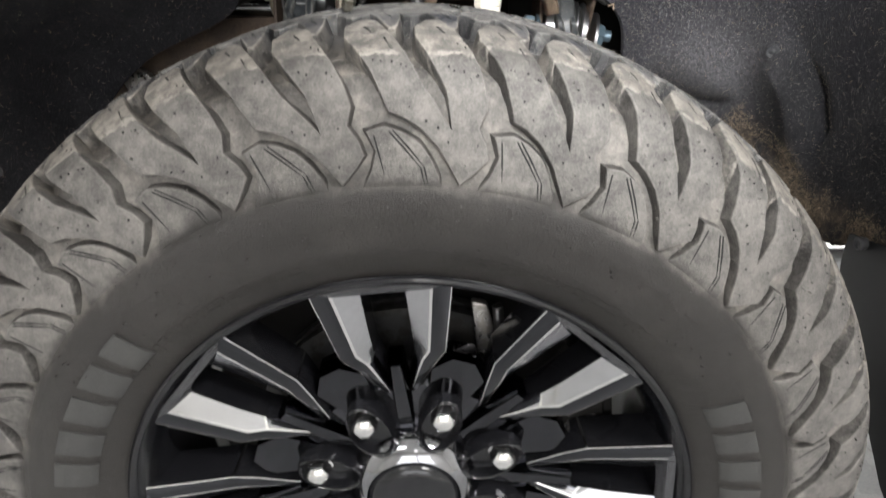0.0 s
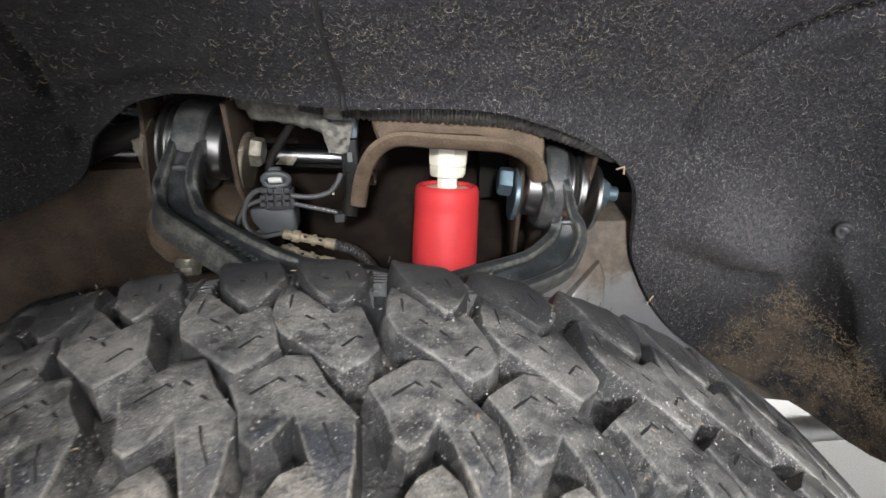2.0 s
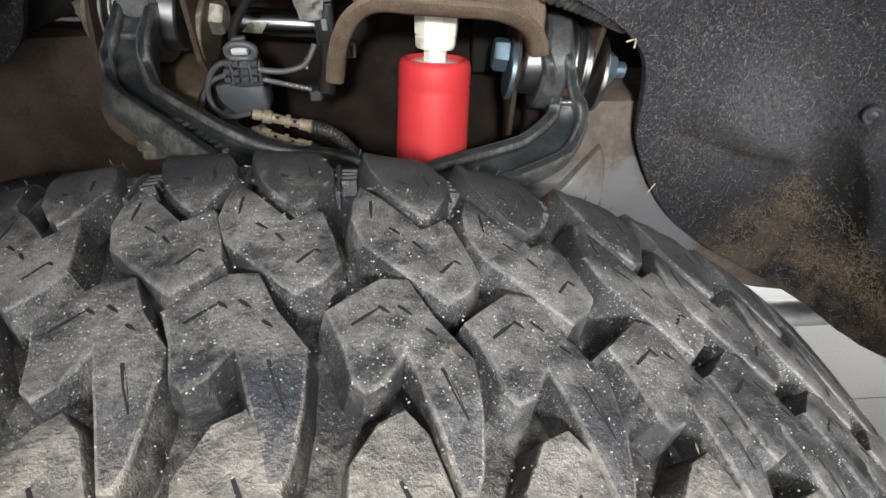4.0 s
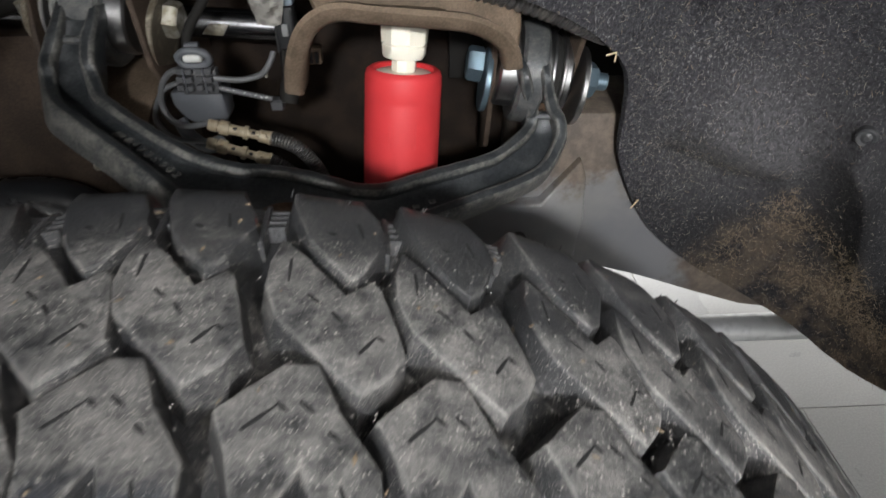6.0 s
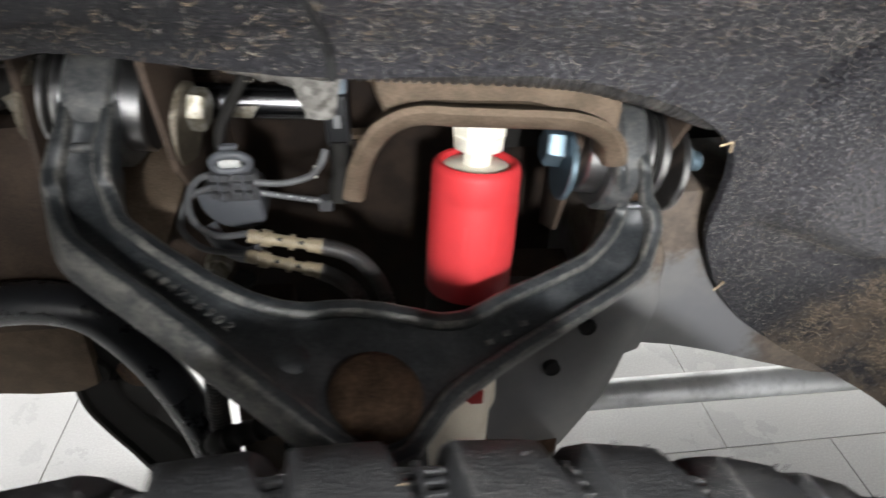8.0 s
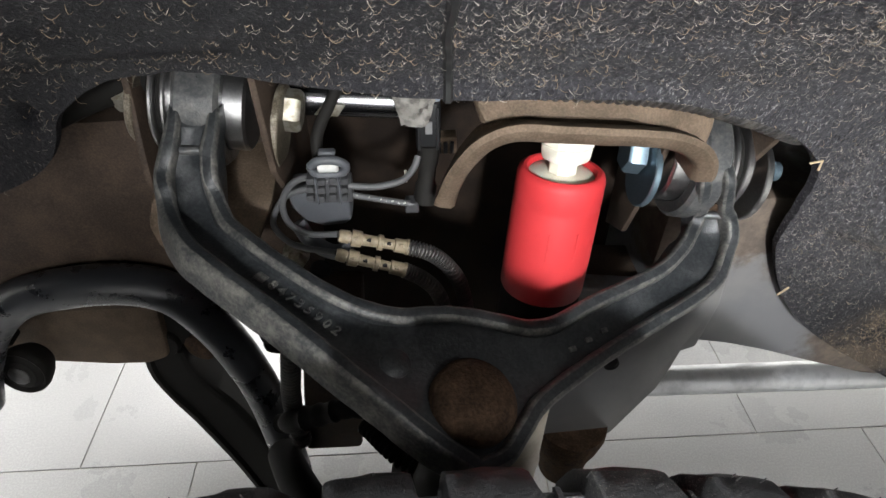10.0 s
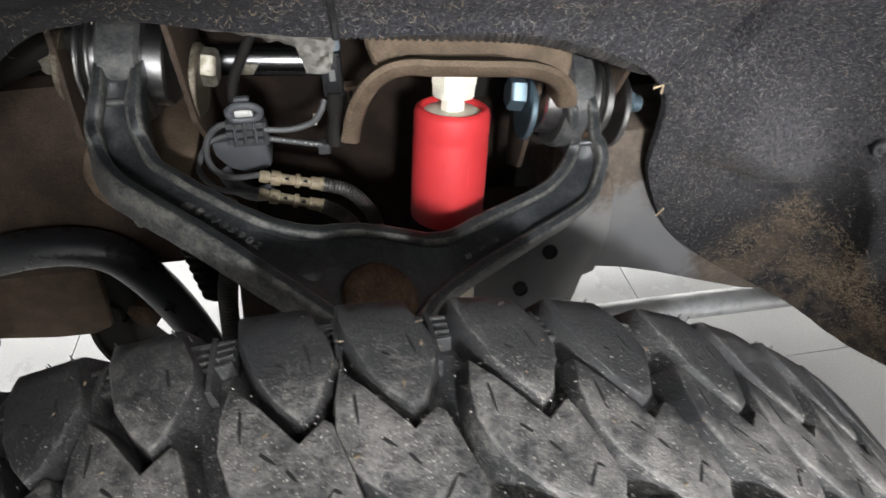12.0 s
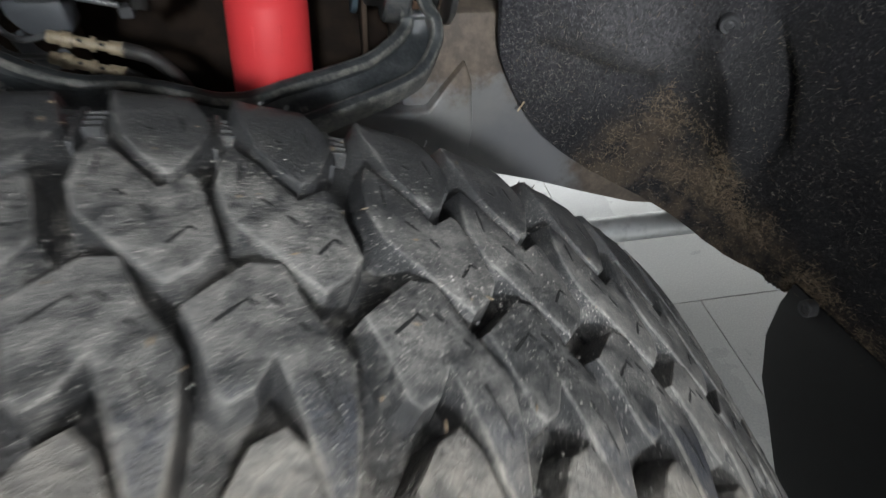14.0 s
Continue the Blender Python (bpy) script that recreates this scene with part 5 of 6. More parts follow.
def frame_rail():
    rail = thing("frame_rail", "dusty brown steel chassis frame rail with welded brackets", "chassis frame", at=(0.0, 0.6, 0.70))
    bm = bmesh.new()
    slab(bm, [(-1.1, 0.53, 0.72), (-0.45, 0.53, 0.715), (-0.18, 0.553, 0.70), (-0.085, 0.553, 0.695), (-0.085, 0.553, 0.905), (-0.18, 0.553, 0.905), (-0.45, 0.53, 0.905), (-1.1, 0.53, 0.90)], (0, 0.11, 0), 0.0)
    part("side_rail", bm, BROWN, rail)
    # rear run, swept down; its grey stands for the floor's reflection
    bm = bmesh.new()
    ol = [(0.235, 0.655), (0.285, 0.653), (0.305, 0.652), (0.345, 0.644), (0.39, 0.630), (0.458, 0.604), (0.528, 0.579), (0.75, 0.54), (1.6, 0.54), (1.6, 0.83), (0.6, 0.83), (0.42, 0.838), (0.30, 0.838), (0.235, 0.842)]
    slab(bm, [(x, 0.512, z) for x, z in ol], (0, 0.12, 0), 0.006)
    part("rear_rail", bm, GREY_FRAME, rail)
    # bump stop tower with two dark discs painted in for holes
    bm = bmesh.new()
    front = [(0.150, 0.500, 0.752), (0.150, 0.495, 0.72), (0.142, 0.474, 0.60), (0.150, 0.470, 0.545), (0.205, 0.470, 0.533), (0.228, 0.474, 0.545), (0.270, 0.487, 0.606), (0.279, 0.491, 0.632), (0.286, 0.495, 0.657), (0.300, 0.496, 0.662), (0.309, 0.500, 0.720), (0.306, 0.503, 0.770), (0.298, 0.503, 0.792), (0.274, 0.500, 0.762), (0.260, 0.497, 0.744), (0.231, 0.497, 0.745)]
    slab(bm, front, (0, 0.022, 0), 0.003)
    part("bump_tower_core", core_of_tower(), BROWN, rail)

    tower = part("bump_tower", bm, GREY_FRAME, rail)
    for x, y, z, r in ((0.239, 0.4915, 0.704, 0.0085), (0.207, 0.4815, 0.661, 0.008)):
        bm = bmesh.new()
        lathe(bm, (x, y + 0.004, z), (0, -1, 0.15), [(0, r), (0.0065, r), (0.0066, r * 0.9), (0.004, r * 0.85)], 20)
        part("hole", bm, SLIT, tower, "round dark disc in place of a drilled hole")
    bm = bmesh.new()
    lathe(bm, (0.185, 0.488, 0.555), (0, 0, -1), [(0, 0.040), (0.012, 0.041), (0.016, 0.036), (0.03, 0.038), (0.06, 0.030), (0.10, 0.026)], 28)
    part("bump_stop", bm, RUSTY, tower, "round rubber bump stop")
    # bracket cheeks on both sides of each bushing
    for x, mat, ol in (
        (-0.1755, BROWN, [(0.503, 0.985), (0.494, 0.945), (0.485, 0.915), (0.480, 0.893), (0.490, 0.858), (0.56, 0.85), (0.56, 0.99)]),
        (-0.0865, BROWN, [(0.470, 0.985), (0.478, 0.90), (0.512, 0.855), (0.56, 0.84), (0.56, 0.99)]),
        (0.2000, BROWN, [(0.482, 0.945), (0.486, 0.90), (0.498, 0.86), (0.520, 0.80), (0.56, 0.78), (0.56, 0.955)]),
        (0.2695, BROWN, [(0.460, 0.948), (0.466, 0.925), (0.489, 0.885), (0.513, 0.843), (0.530, 0.80), (0.548, 0.80), (0.545, 0.95)]),
    ):
        bm = bmesh.new()
        slab(bm, [(x, y, z) for y, z in ol], (0.005, 0, 0), 0.0012)
        part("bracket_cheek", bm, mat, rail)
    bm = bmesh.new()
    slab(bm, [(-0.172, 0.470, 0.885), (-0.180, 0.468, 0.862), (-0.177, 0.466, 0.845), (-0.164, 0.464, 0.828), (-0.136, 0.464, 0.820), (-0.110, 0.47, 0.828), (-0.09, 0.48, 0.87)], (0, 0.075, 0.01), 0.005)
    part("lower_pocket", bm, BROWN_LIGHT, rail, "rounded tan pressed steel pocket")
    # lower cross member at the front
    bm = bmesh.new()
    slab(bm, [(-0.50, 0.60, 0.565), (-0.446, 0.60, 0.560), (-0.36, 0.60, 0.547), (-0.315, 0.60, 0.546), (-0.289, 0.60, 0.557), (-0.276, 0.60, 0.66), (-0.27, 0.60, 0.73), (-0.50, 0.60, 0.73)], (0, 0.09, 0.0), 0.006)
    part("cross_member", bm, BROWN_LIGHT, rail)
    bm = bmesh.new()
    slab(bm, [(-0.300, 0.612, 0.56), (-0.265, 0.612, 0.565), (-0.248, 0.612, 0.60), (-0.243, 0.612, 0.65), (-0.25, 0.612, 0.73), (-0.300, 0.612, 0.73)], (0, 0.06, 0), 0.006)
    part("dark_gusset", bm, BLACK_DARK, rail)
    bm = bmesh.new()
    lathe(bm, (-0.255, 0.605, 0.562), (0.3, 1, 0), [(0, 0.012), (0.003, 0.020), (0.05, 0.022)], 28)
    part("boss", bm, RUSTY, rail)
    # upright behind the arm on the front side
    bm = bmesh.new()
    slab(bm, [(-0.096, 0.522, 0.72), (-0.038, 0.522, 0.72), (-0.042, 0.522, 0.64), (-0.049, 0.522, 0.565), (-0.058, 0.522, 0.46), (-0.128, 0.522, 0.46), (-0.114, 0.522, 0.583)], (0, 0.05, 0), 0.006)
    post = part("upright", bm, BROWN, rail)
    # Near-black discs laid on in place of holes, dark as their shade.
    bm = bmesh.new()
    lathe(bm, (-0.080, 0.524, 0.619), (0, -1, 0), [(0, 0.009), (0.0035, 0.009), (0.0036, 0.008), (0.001, 0.0075)], 18)
    part("hole", bm, SLIT, post)
    bm = bmesh.new()
    lathe(bm, (-0.165, 0.55, 0.795), (0, -1, 0), [(0, 0.019), (0.002, 0.019), (0.0021, 0.018), (0.0005, 0.017)], 24)
    part("hole", bm, SLIT, rail)
    bm = bmesh.new()
    lathe(bm, (-0.0715, 0.524, 0.765), (0, -1, 0), [(0, 0.010), (0.0025, 0.010), (0.0026, 0.009), (0.0005, 0.0085)], 20)
    part("hole", bm, SLIT, rail)
    for at, axis, across, mat, name in (((-0.405, 0.528, 0.818), (0.05, -1, 0.12), 0.030, DULL_STEEL, "large_bolt"), ((-0.143, 0.470, 0.824), (0.0, -0.35, -0.95), 0.020, ZINC, "small_bolt"), ((-0.0945, 0.535, 0.772), (0.0, -1, -0.2), 0.017, ZINC, "small_bolt")):
        bolt = thing(name, "bright hexagon flange bolt in the frame rail", "bolt", at=at)
        bm = bmesh.new()
        a = Vector(axis).normalized()
        lathe(bm, Vector(at), a, [(-0.006, across * 0.72), (0.0, across * 0.72), (0.003, across * 0.66)], 28)
        part("flange", bm, mat, bolt)
        bm = bmesh.new()
        hexhead(bm, Vector(at) + a * 0.003, a, across, across * 0.42)
        part("hexagon", bm, mat, bolt)


def shock_tower():
    tower = thing("shock_tower", "arched tan dusty shock absorber bracket on the frame", "bracket", at=(0.12, 0.5, 0.94))
    arch = [(0.043, 0.886), (0.048, 0.910), (0.055, 0.929), (0.064, 0.942), (0.080, 0.949), (0.107, 0.946), (0.148, 0.942), (0.172, 0.939), (0.190, 0.931), (0.200, 0.920), (0.204, 0.906)]
    bm = bmesh.new()
    loops = []
    path = spline([(x, 0, z) for x, z in arch], 4)
    for i, p in enumerate(path):
        d = (path[min(i + 1, len(path) - 1)] - path[max(i - 1, 0)]).normalized()
        n = Vector((-d.z, 0, d.x))
        wob = 0.0012 * noise.noise(p * 60)
        loops.append([p + n * a + Vector((0, y + wob - 0.40 * max(0.0, p.z + a - 0.897), 0)) for a, y in ((0.0, 0.450), (0.003, 0.4465), (0.0115, 0.4465), (0.015, 0.450), (0.0135, 0.458), (0.006, 0.463), (0.006, 0.478), (0.0, 0.478))])
    rings(bm, loops)
    part("arch_flange", bm, BROWN_LIGHT, tower)
    bm = bmesh.new()
    slab(bm, [(0.060, 0.452, 0.944), (0.085, 0.446, 0.955), (0.15, 0.446, 0.951), (0.200, 0.452, 0.934), (0.211, 0.458, 0.915), (0.219, 0.464, 0.915), (0.219, 0.462, 0.936), (0.214, 0.458, 0.964), (0.052, 0.456, 0.976), (0.054, 0.456, 0.96)], (0, 0.10, 0.006), 0.004)
    part("crown", bm, BROWN_LIGHT, tower)
    # Near-black plate added for the shaded pocket behind the shock.
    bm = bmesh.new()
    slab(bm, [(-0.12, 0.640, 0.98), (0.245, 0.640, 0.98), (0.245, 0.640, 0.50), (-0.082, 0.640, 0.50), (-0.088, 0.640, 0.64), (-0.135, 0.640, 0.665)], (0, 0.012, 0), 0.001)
    part("shade_plate", bm, BACK_DARK, tower)


def shock():
    s = thing("shock_absorber", "shock absorber with a bright red boot and cream lower body", "shock absorber", at=(0.118, 0.42, 0.5))
    top, low = Vector((0.1238, 0.478, 0.891)), Vector((0.1045, 0.436, 0.60))
    axis = (low - top).normalized()
    bm = bmesh.new()
    lathe(bm, top - axis * 0.006, axis, [(0.006, 0.0235), (0.0005, 0.0260), (0.0, 0.0285), (0.002, 0.0315), (0.006, 0.0327), (0.022, 0.0330), (0.0245, 0.0324), (0.027, 0.0330), (0.07, 0.0336), (0.102, 0.0335), (0.104, 0.0328), (0.105, 0.030)], 48)
    part("red_boot", bm, RED, s, "bright red rubber dust boot")
    # Near-black sleeve added where the arm's shade darkens the boot's lower end.
    bm = bmesh.new()
    lathe(bm, top + axis * 0.070, axis, [(0, 0.0300), (0.018, 0.0318), (0.030, 0.0326), (0.060, 0.0326), (0.064, 0.029)], 40)
    part("shade_sleeve", bm, BACK_DARK, s, "near-black sleeve for the shade below the boot")
    bm = bmesh.new()
    for sgn in (-1, 1):
        a, u, w = frame_of(axis)
        c = top + axis * 0.028 + Vector((0.0, -0.0330, 0)) + Vector((sgn * 0.0105, abs(sgn) * 0.0018, 0))
        rod(bm, c, c + axis * 0.024, 0.0011, 6, 0.0003)
    part("boot_rib", bm, RED, s)
    bm = bmesh.new()
    lathe(bm, top - axis * 0.003, axis, [(0.010, 0.026), (0.002, 0.0258), (0.0, 0.022), (-0.0005, 0.012)], 40)
    part("cup", bm, WHITE, s, "off-white top cup")
    bm = bmesh.new()
    lathe(bm, top - axis * 0.003, -axis, [(0, 0.0105), (0.010, 0.0105), (0.0115, 0.017), (0.014, 0.0185), (0.022, 0.0190), (0.0225, 0.0178), (0.0232, 0.0178), (0.0237, 0.0195), (0.034, 0.0200), (0.05, 0.020)], 8, turn=0.2)
    part("top_bushing", bm, WHITE, s, "white ribbed bushing")
    bm = bmesh.new()
    lathe(bm, top + axis * 0.10, axis, [(0, 0.0295), (0.20, 0.0295), (0.21, 0.031), (0.22, 0.0295), (0.33, 0.0295), (0.335, 0.024)], 40)
    body = part("lower_body", bm, CREAM, s, "dirty cream lower tube")
    bm = bmesh.new()
    c = top + axis * 0.190 + Vector((0.006, -0.0305, 0))
    slab(bm, [c + Vector((-0.010, 0.0015, -0.008)), c + Vector((0.010, 0.0012, -0.008)), c + Vector((0.010, 0.0012, 0.009)), c + Vector((-0.010, 0.0015, 0.009))], (0, -0.001, 0), 0.0003)
    part("sticker", bm, plain("dull_red_sticker", (0.28, 0.03, 0.03), 0.5), body, "small dull red sticker")
    bm = bmesh.new()
    slab(bm, [(0.127, 0.442, 0.748), (0.136, 0.446, 0.751), (0.1445, 0.449, 0.745), (0.1440, 0.446, 0.665), (0.1360, 0.442, 0.650), (0.124, 0.438, 0.648)], (0, 0.004, 0), 0.0012)
    part("side_fin", bm, CREAM, s, "pale upright fin on the tube")


def blue_bolt():
    cam_bolt("cam_bolt", "pale blue zinc cam bolt through the rear bracket", 0.1940, 0.2815, BLUE_ZINC, BLUE_ZINC, 0.0280, 0.0350, STEEL)
    cam_bolt("cam_bolt", "yellow zinc cam bolt through the front bracket", -0.0782, -0.1775, ZINC, DUSTY_ZINC)


def sway_bar():
    bar = thing("sway_bar", "satin black bent anti-roll bar", "anti-roll bar", at=(-0.3, 0.53, 0.7))
    bm = bmesh.new()
    tube(bm, [(-0.468, 0.535, 0.572), (-0.445, 0.535, 0.625), (-0.408, 0.533, 0.686), (-0.361, 0.532, 0.730), (-0.305, 0.531, 0.746), (-0.252, 0.530, 0.748), (-0.214, 0.528, 0.735), (-0.189, 0.526, 0.699), (-0.170, 0.524, 0.648), (-0.155, 0.520, 0.582), (-0.146, 0.512, 0.50), (-0.141, 0.505, 0.44)], 0.0198, 24, 8)
    part("bar", bm, BLACK_STEEL, bar)
    bm = bmesh.new()
    lathe(bm, (-0.426, 0.562, 0.594), (-0.12, -1, 0.16), [(-0.022, 0.020), (-0.012, 0.026), (0.0, 0.0300), (0.006, 0.0298), (0.009, 0.0280), (0.0075, 0.0255), (0.005, 0.0240), (0.0065, 0.0200), (0.010, 0.0180), (0.011, 0.0130)], 40)
    part("bush", bm, BLACK_DARK, bar, "worn black rubber bush")
    bm = bmesh.new()
    lathe(bm, (-0.4265, 0.554, 0.595), (-0.12, -1, 0.16), [(0, 0.0125), (0.004, 0.012), (0.0055, 0.009)], 24)
    part("bush_core", bm, DARK_STEEL, bar)


def lower_parts():
    low = thing("lower_control_arm", "heavy black lower control arm seen in shade", "control arm", at=(-0.2, 0.5, 0.3))
    bm = bmesh.new()
    path = spline([(-0.297, 0.605, 0.560), (-0.296, 0.603, 0.520), (-0.280, 0.60, 0.478), (-0.256, 0.595, 0.430), (-0.22, 0.575, 0.365), (-0.16, 0.52, 0.30), (-0.06, 0.42, 0.26)], 6)
    loops = []
    for i, p in enumerate(path):
        d = (path[min(i + 1, len(path) - 1)] - path[max(i - 1, 0)]).normalized()
        w = d.cross(Vector((0, 1, 0))).normalized()
        wide = 0.026 + 0.012 * min(1.0, i / 18)
        loops.append([p + w * (a * wide) + Vector((0, b, 0)) for a, b in ((-1, 0.004), (-0.9, 0.0), (-0.7, -0.001), (-0.6, 0.004), (0.6, 0.004), (0.7, -0.001), (0.9, 0.0), (1, 0.004), (1, 0.04), (-1, 0.04))])
    rings(bm, loops)
    part("front_leg", bm, BLACK_DARK, low)
    bm = bmesh.new()
    lathe(bm, (-0.297, 0.606, 0.572), (0, 1, 0), [(0, 0.010), (0, 0.020), (0.004, 0.023), (0.06, 0.023), (0.064, 0.018)], 28)
    part("pivot_bush", bm, BLACK_DARK, low)
    kn = thing("steering_knuckle", "grimy black steering knuckle behind the tyre", "steering knuckle", at=(0.04, 0.3, 0.5))
    bm = bmesh.new()
    tube(bm, [(0.045, 0.338, 0.775), (0.04, 0.318, 0.72), (0.03, 0.290, 0.64), (0.025, 0.268, 0.54), (0.022, 0.262, 0.42), (0.022, 0.28, 0.30)], [0.030, 0.030, 0.031, 0.033, 0.036, 0.040, 0.044, 0.046] + [0.05] * 40, 20, 5)
    part("upright", bm, BLACK_DARK, kn)
    bm = bmesh.new()
    lathe(bm, (WX, 0.20, WZ), (0, 1, 0), [(0, 0.09), (0.03, 0.11), (0.07, 0.10), (0.10, 0.06), (0.3, 0.035)], 36)
    part("hub", bm, BLACK_DARK, kn)
    bm = bmesh.new()
    tube(bm, [(0.02, 0.29, 0.60), (-0.05, 0.33, 0.625), (-0.10, 0.40, 0.60), (-0.13, 0.46, 0.56)], 0.017, 14, 5)
    part("tie_rod", bm, BLACK_DARK, kn)
    bm = bmesh.new()
    tube(bm, [(0.035, 0.36, 0.665), (-0.005, 0.385, 0.672), (-0.035, 0.42, 0.668)], 0.0075, 10, 5, 0.0012, 0.006)
    part("brake_hose", bm, BLACK_DARK, kn)
    bundle = thing("cable_bundle", "grimy black taped cables drooping behind the tyre", "cables", at=(-0.05, 0.44, 0.67))
    for pts, r in (([(-0.122, 0.458, 0.62), (-0.100, 0.444, 0.645), (-0.072, 0.437, 0.664), (-0.045, 0.433, 0.677), (-0.015, 0.428, 0.679), (0.015, 0.415, 0.668), (0.035, 0.392, 0.648)], 0.0095), ([(-0.105, 0.462, 0.61), (-0.082, 0.450, 0.645), (-0.060, 0.446, 0.656), (-0.030, 0.446, 0.667), (-0.008, 0.442, 0.656), (0.020, 0.425, 0.640)], 0.0065)):
        path = spline(pts, 6)
        bm = bmesh.new()
        tube(bm, path, [r * (1 + 0.45 * noise.noise(p * 110)) for p in path], 12, 1, smooth_path=False)
        part("cable", bm, BLACK_DARK, bundle)
    tb = thing("torsion_bar", "mottled silver torsion bar under the frame rail", "torsion bar", at=(0.8, 0.6, 0.45))
    bm = bmesh.new()
    rod(bm, (0.12, 0.645, 0.404), (2.2, 0.535, 0.518), 0.0215, 40, 0.002)
    part("bar", bm, GALV, tb)
    bm = bmesh.new()
    rod(bm, (0.10, 0.646, 0.403), (0.17, 0.6424, 0.4067), 0.028, 6, 0.002)
    part("hexagon_end", bm, BLACK_DARK, tb)
    link = thing("ball_joint_boot", "grimy black rubber boot behind the shock absorber", "boot", at=(0.04, 0.505, 0.54))
    bm = bmesh.new()
    lathe(bm, (0.050, 0.505, 0.665), (-0.18, 0.0, -1), [(0, 0.012), (0.004, 0.019), (0.014, 0.024), (0.020, 0.021), (0.030, 0.031), (0.037, 0.026), (0.052, 0.038), (0.060, 0.033), (0.078, 0.043), (0.090, 0.041), (0.11, 0.044), (0.13, 0.03)], 28)
    part("boot", bm, BLACK_DARK, link)
    boot = thing("ribbed_boot", "black ribbed rubber boot beside the frame", "boot", at=(-0.125, 0.49, 0.70))
    bm = bmesh.new()
    tube(bm, [(-0.124, 0.503, 0.757), (-0.121, 0.500, 0.725), (-0.117, 0.498, 0.690)], 0.0125, 16, 6, 0.0022, 0.0105)
    part("bellows", bm, BLACK_DARK, boot)


def steering_shaft():
    sh = thing("steering_shaft", "shiny round steel shaft behind the bracket", "shaft", at=(0.0, 0.575, 0.9))
    bm = bmesh.new()
    rod(bm, (-0.30, 0.575, 0.925), (0.03, 0.575, 0.902), 0.014, 28, 0.001)
    part("tube", bm, SHAFT_STEEL, sh)
    bm = bmesh.new()
    rod(bm, (-0.40, 0.585, 0.975), (0.03, 0.590, 0.945), 0.009, 16, 0.001)
    part("pipe", bm, BLACK_STEEL, sh)
    bm = bmesh.new()
    tube(bm, [(-0.16, 0.53, 0.955), (-0.21, 0.515, 0.944), (-0.26, 0.50, 0.925), (-0.30, 0.49, 0.90)], 0.013, 14, 5)
    part("rubber_hose", bm, BLACK_DARK, sh)


# ---- wires, plugs and hoses ----
def wiring():
    w = thing("wiring_harness", "grey brake sensor wires clipped to a plastic holder", "wires", at=(-0.03, 0.47, 0.87))
    for pts, r in (
        ([(0.0187, 0.467, 0.914), (0.0162, 0.463, 0.9085), (0.0110, 0.462, 0.901), (0.0042, 0.462, 0.8962), (-0.0121, 0.461, 0.8933), (-0.0313, 0.459, 0.8964), (-0.0450, 0.459, 0.9010), (-0.0586, 0.461, 0.9024), (-0.0681, 0.463, 0.8985), (-0.0766, 0.465, 0.8884), (-0.0812, 0.466, 0.8748), (-0.0785, 0.464, 0.8605), (-0.0640, 0.458, 0.8545), (-0.0410, 0.449, 0.8610)], 0.0025),
        ([(0.0120, 0.464, 0.8752), (-0.0130, 0.462, 0.8822), (-0.0332, 0.461, 0.8878), (-0.0470, 0.463, 0.8905), (-0.0604, 0.465, 0.8905), (-0.0775, 0.467, 0.8832), (-0.0886, 0.468, 0.8668), (-0.0900, 0.466, 0.8540), (-0.0760, 0.460, 0.8420), (-0.0440, 0.446, 0.8455)], 0.0023),
    ):
        bm = bmesh.new()
        tube(bm, pts, r, 12, 6)
        part("wire", bm, WIRE, w)
    bm = bmesh.new()
    tube(bm, [(-0.050, 0.468, 0.906), (-0.051, 0.478, 0.925), (-0.040, 0.495, 0.944), (-0.028, 0.510, 0.960), (-0.010, 0.515, 0.970)], 0.0042, 10, 6)
    part("black_wire", bm, BLACK_DARK, w)
    # striped twist on the lower wire
    bm = bmesh.new()
    for k in range(9):
        t = k / 8
        p = Vector((-0.027 + 0.034 * t, 0.4598 + 0.002 * t, 0.8868 - 0.0094 * t))
        rod(bm, p, p + Vector((0.0017, 0, -0.0014 if k % 2 else 0.0004)), 0.0007, 6)
    part("pale_twist", bm, plain("pale_twist", (0.4, 0.4, 0.38), 0.5), w, "pale stripes of a twisted wire")
    clip = thing("wire_clip", "grey plastic clip with a pale loop holding wires", "clip", at=(-0.043, 0.458, 0.9))
    bm = bmesh.new()
    box(bm, -0.058, -0.0285, 0.458, 0.468, 0.882, 0.903, 0.0015)
    base = part("clip_body", bm, DARK_PLASTIC, clip)
    for row, z in enumerate((0.9035, 0.8965, 0.8895)):
        for k in range(4):
            x = -0.0590 + 0.0078 * k - 0.0008 * row
            bm = bmesh.new()
            box(bm, x, x + 0.0056, 0.4535 - 0.0015 * (k % 2), 0.464, z - 0.0024, z + 0.0024, 0.0006, 1)
            part("clip_finger", bm, DARK_PLASTIC, base)
    for x in (-0.0530, -0.0372):
        bm = bmesh.new()
        box(bm, x, x + 0.0016, 0.4510, 0.460, 0.886, 0.9065, 0.0005, 1)
        part("clip_rail", bm, GREY_PLASTIC, base)
    bm = bmesh.new()
    box(bm, -0.0490, -0.0375, 0.458, 0.464, 0.9205, 0.9245, 0.001, 1)
    part("clip_latch", bm, GREY_PLASTIC, base)
    bm = bmesh.new()
    loop = [(-0.055, 0.457, 0.914), (-0.050, 0.456, 0.9185), (-0.043, 0.456, 0.9195), (-0.036, 0.456, 0.9185), (-0.031, 0.457, 0.914), (-0.034, 0.458, 0.908), (-0.043, 0.458, 0.9065), (-0.052, 0.458, 0.908), (-0.055, 0.457, 0.914)]
    tube(bm, loop, 0.0032, 10, 4)
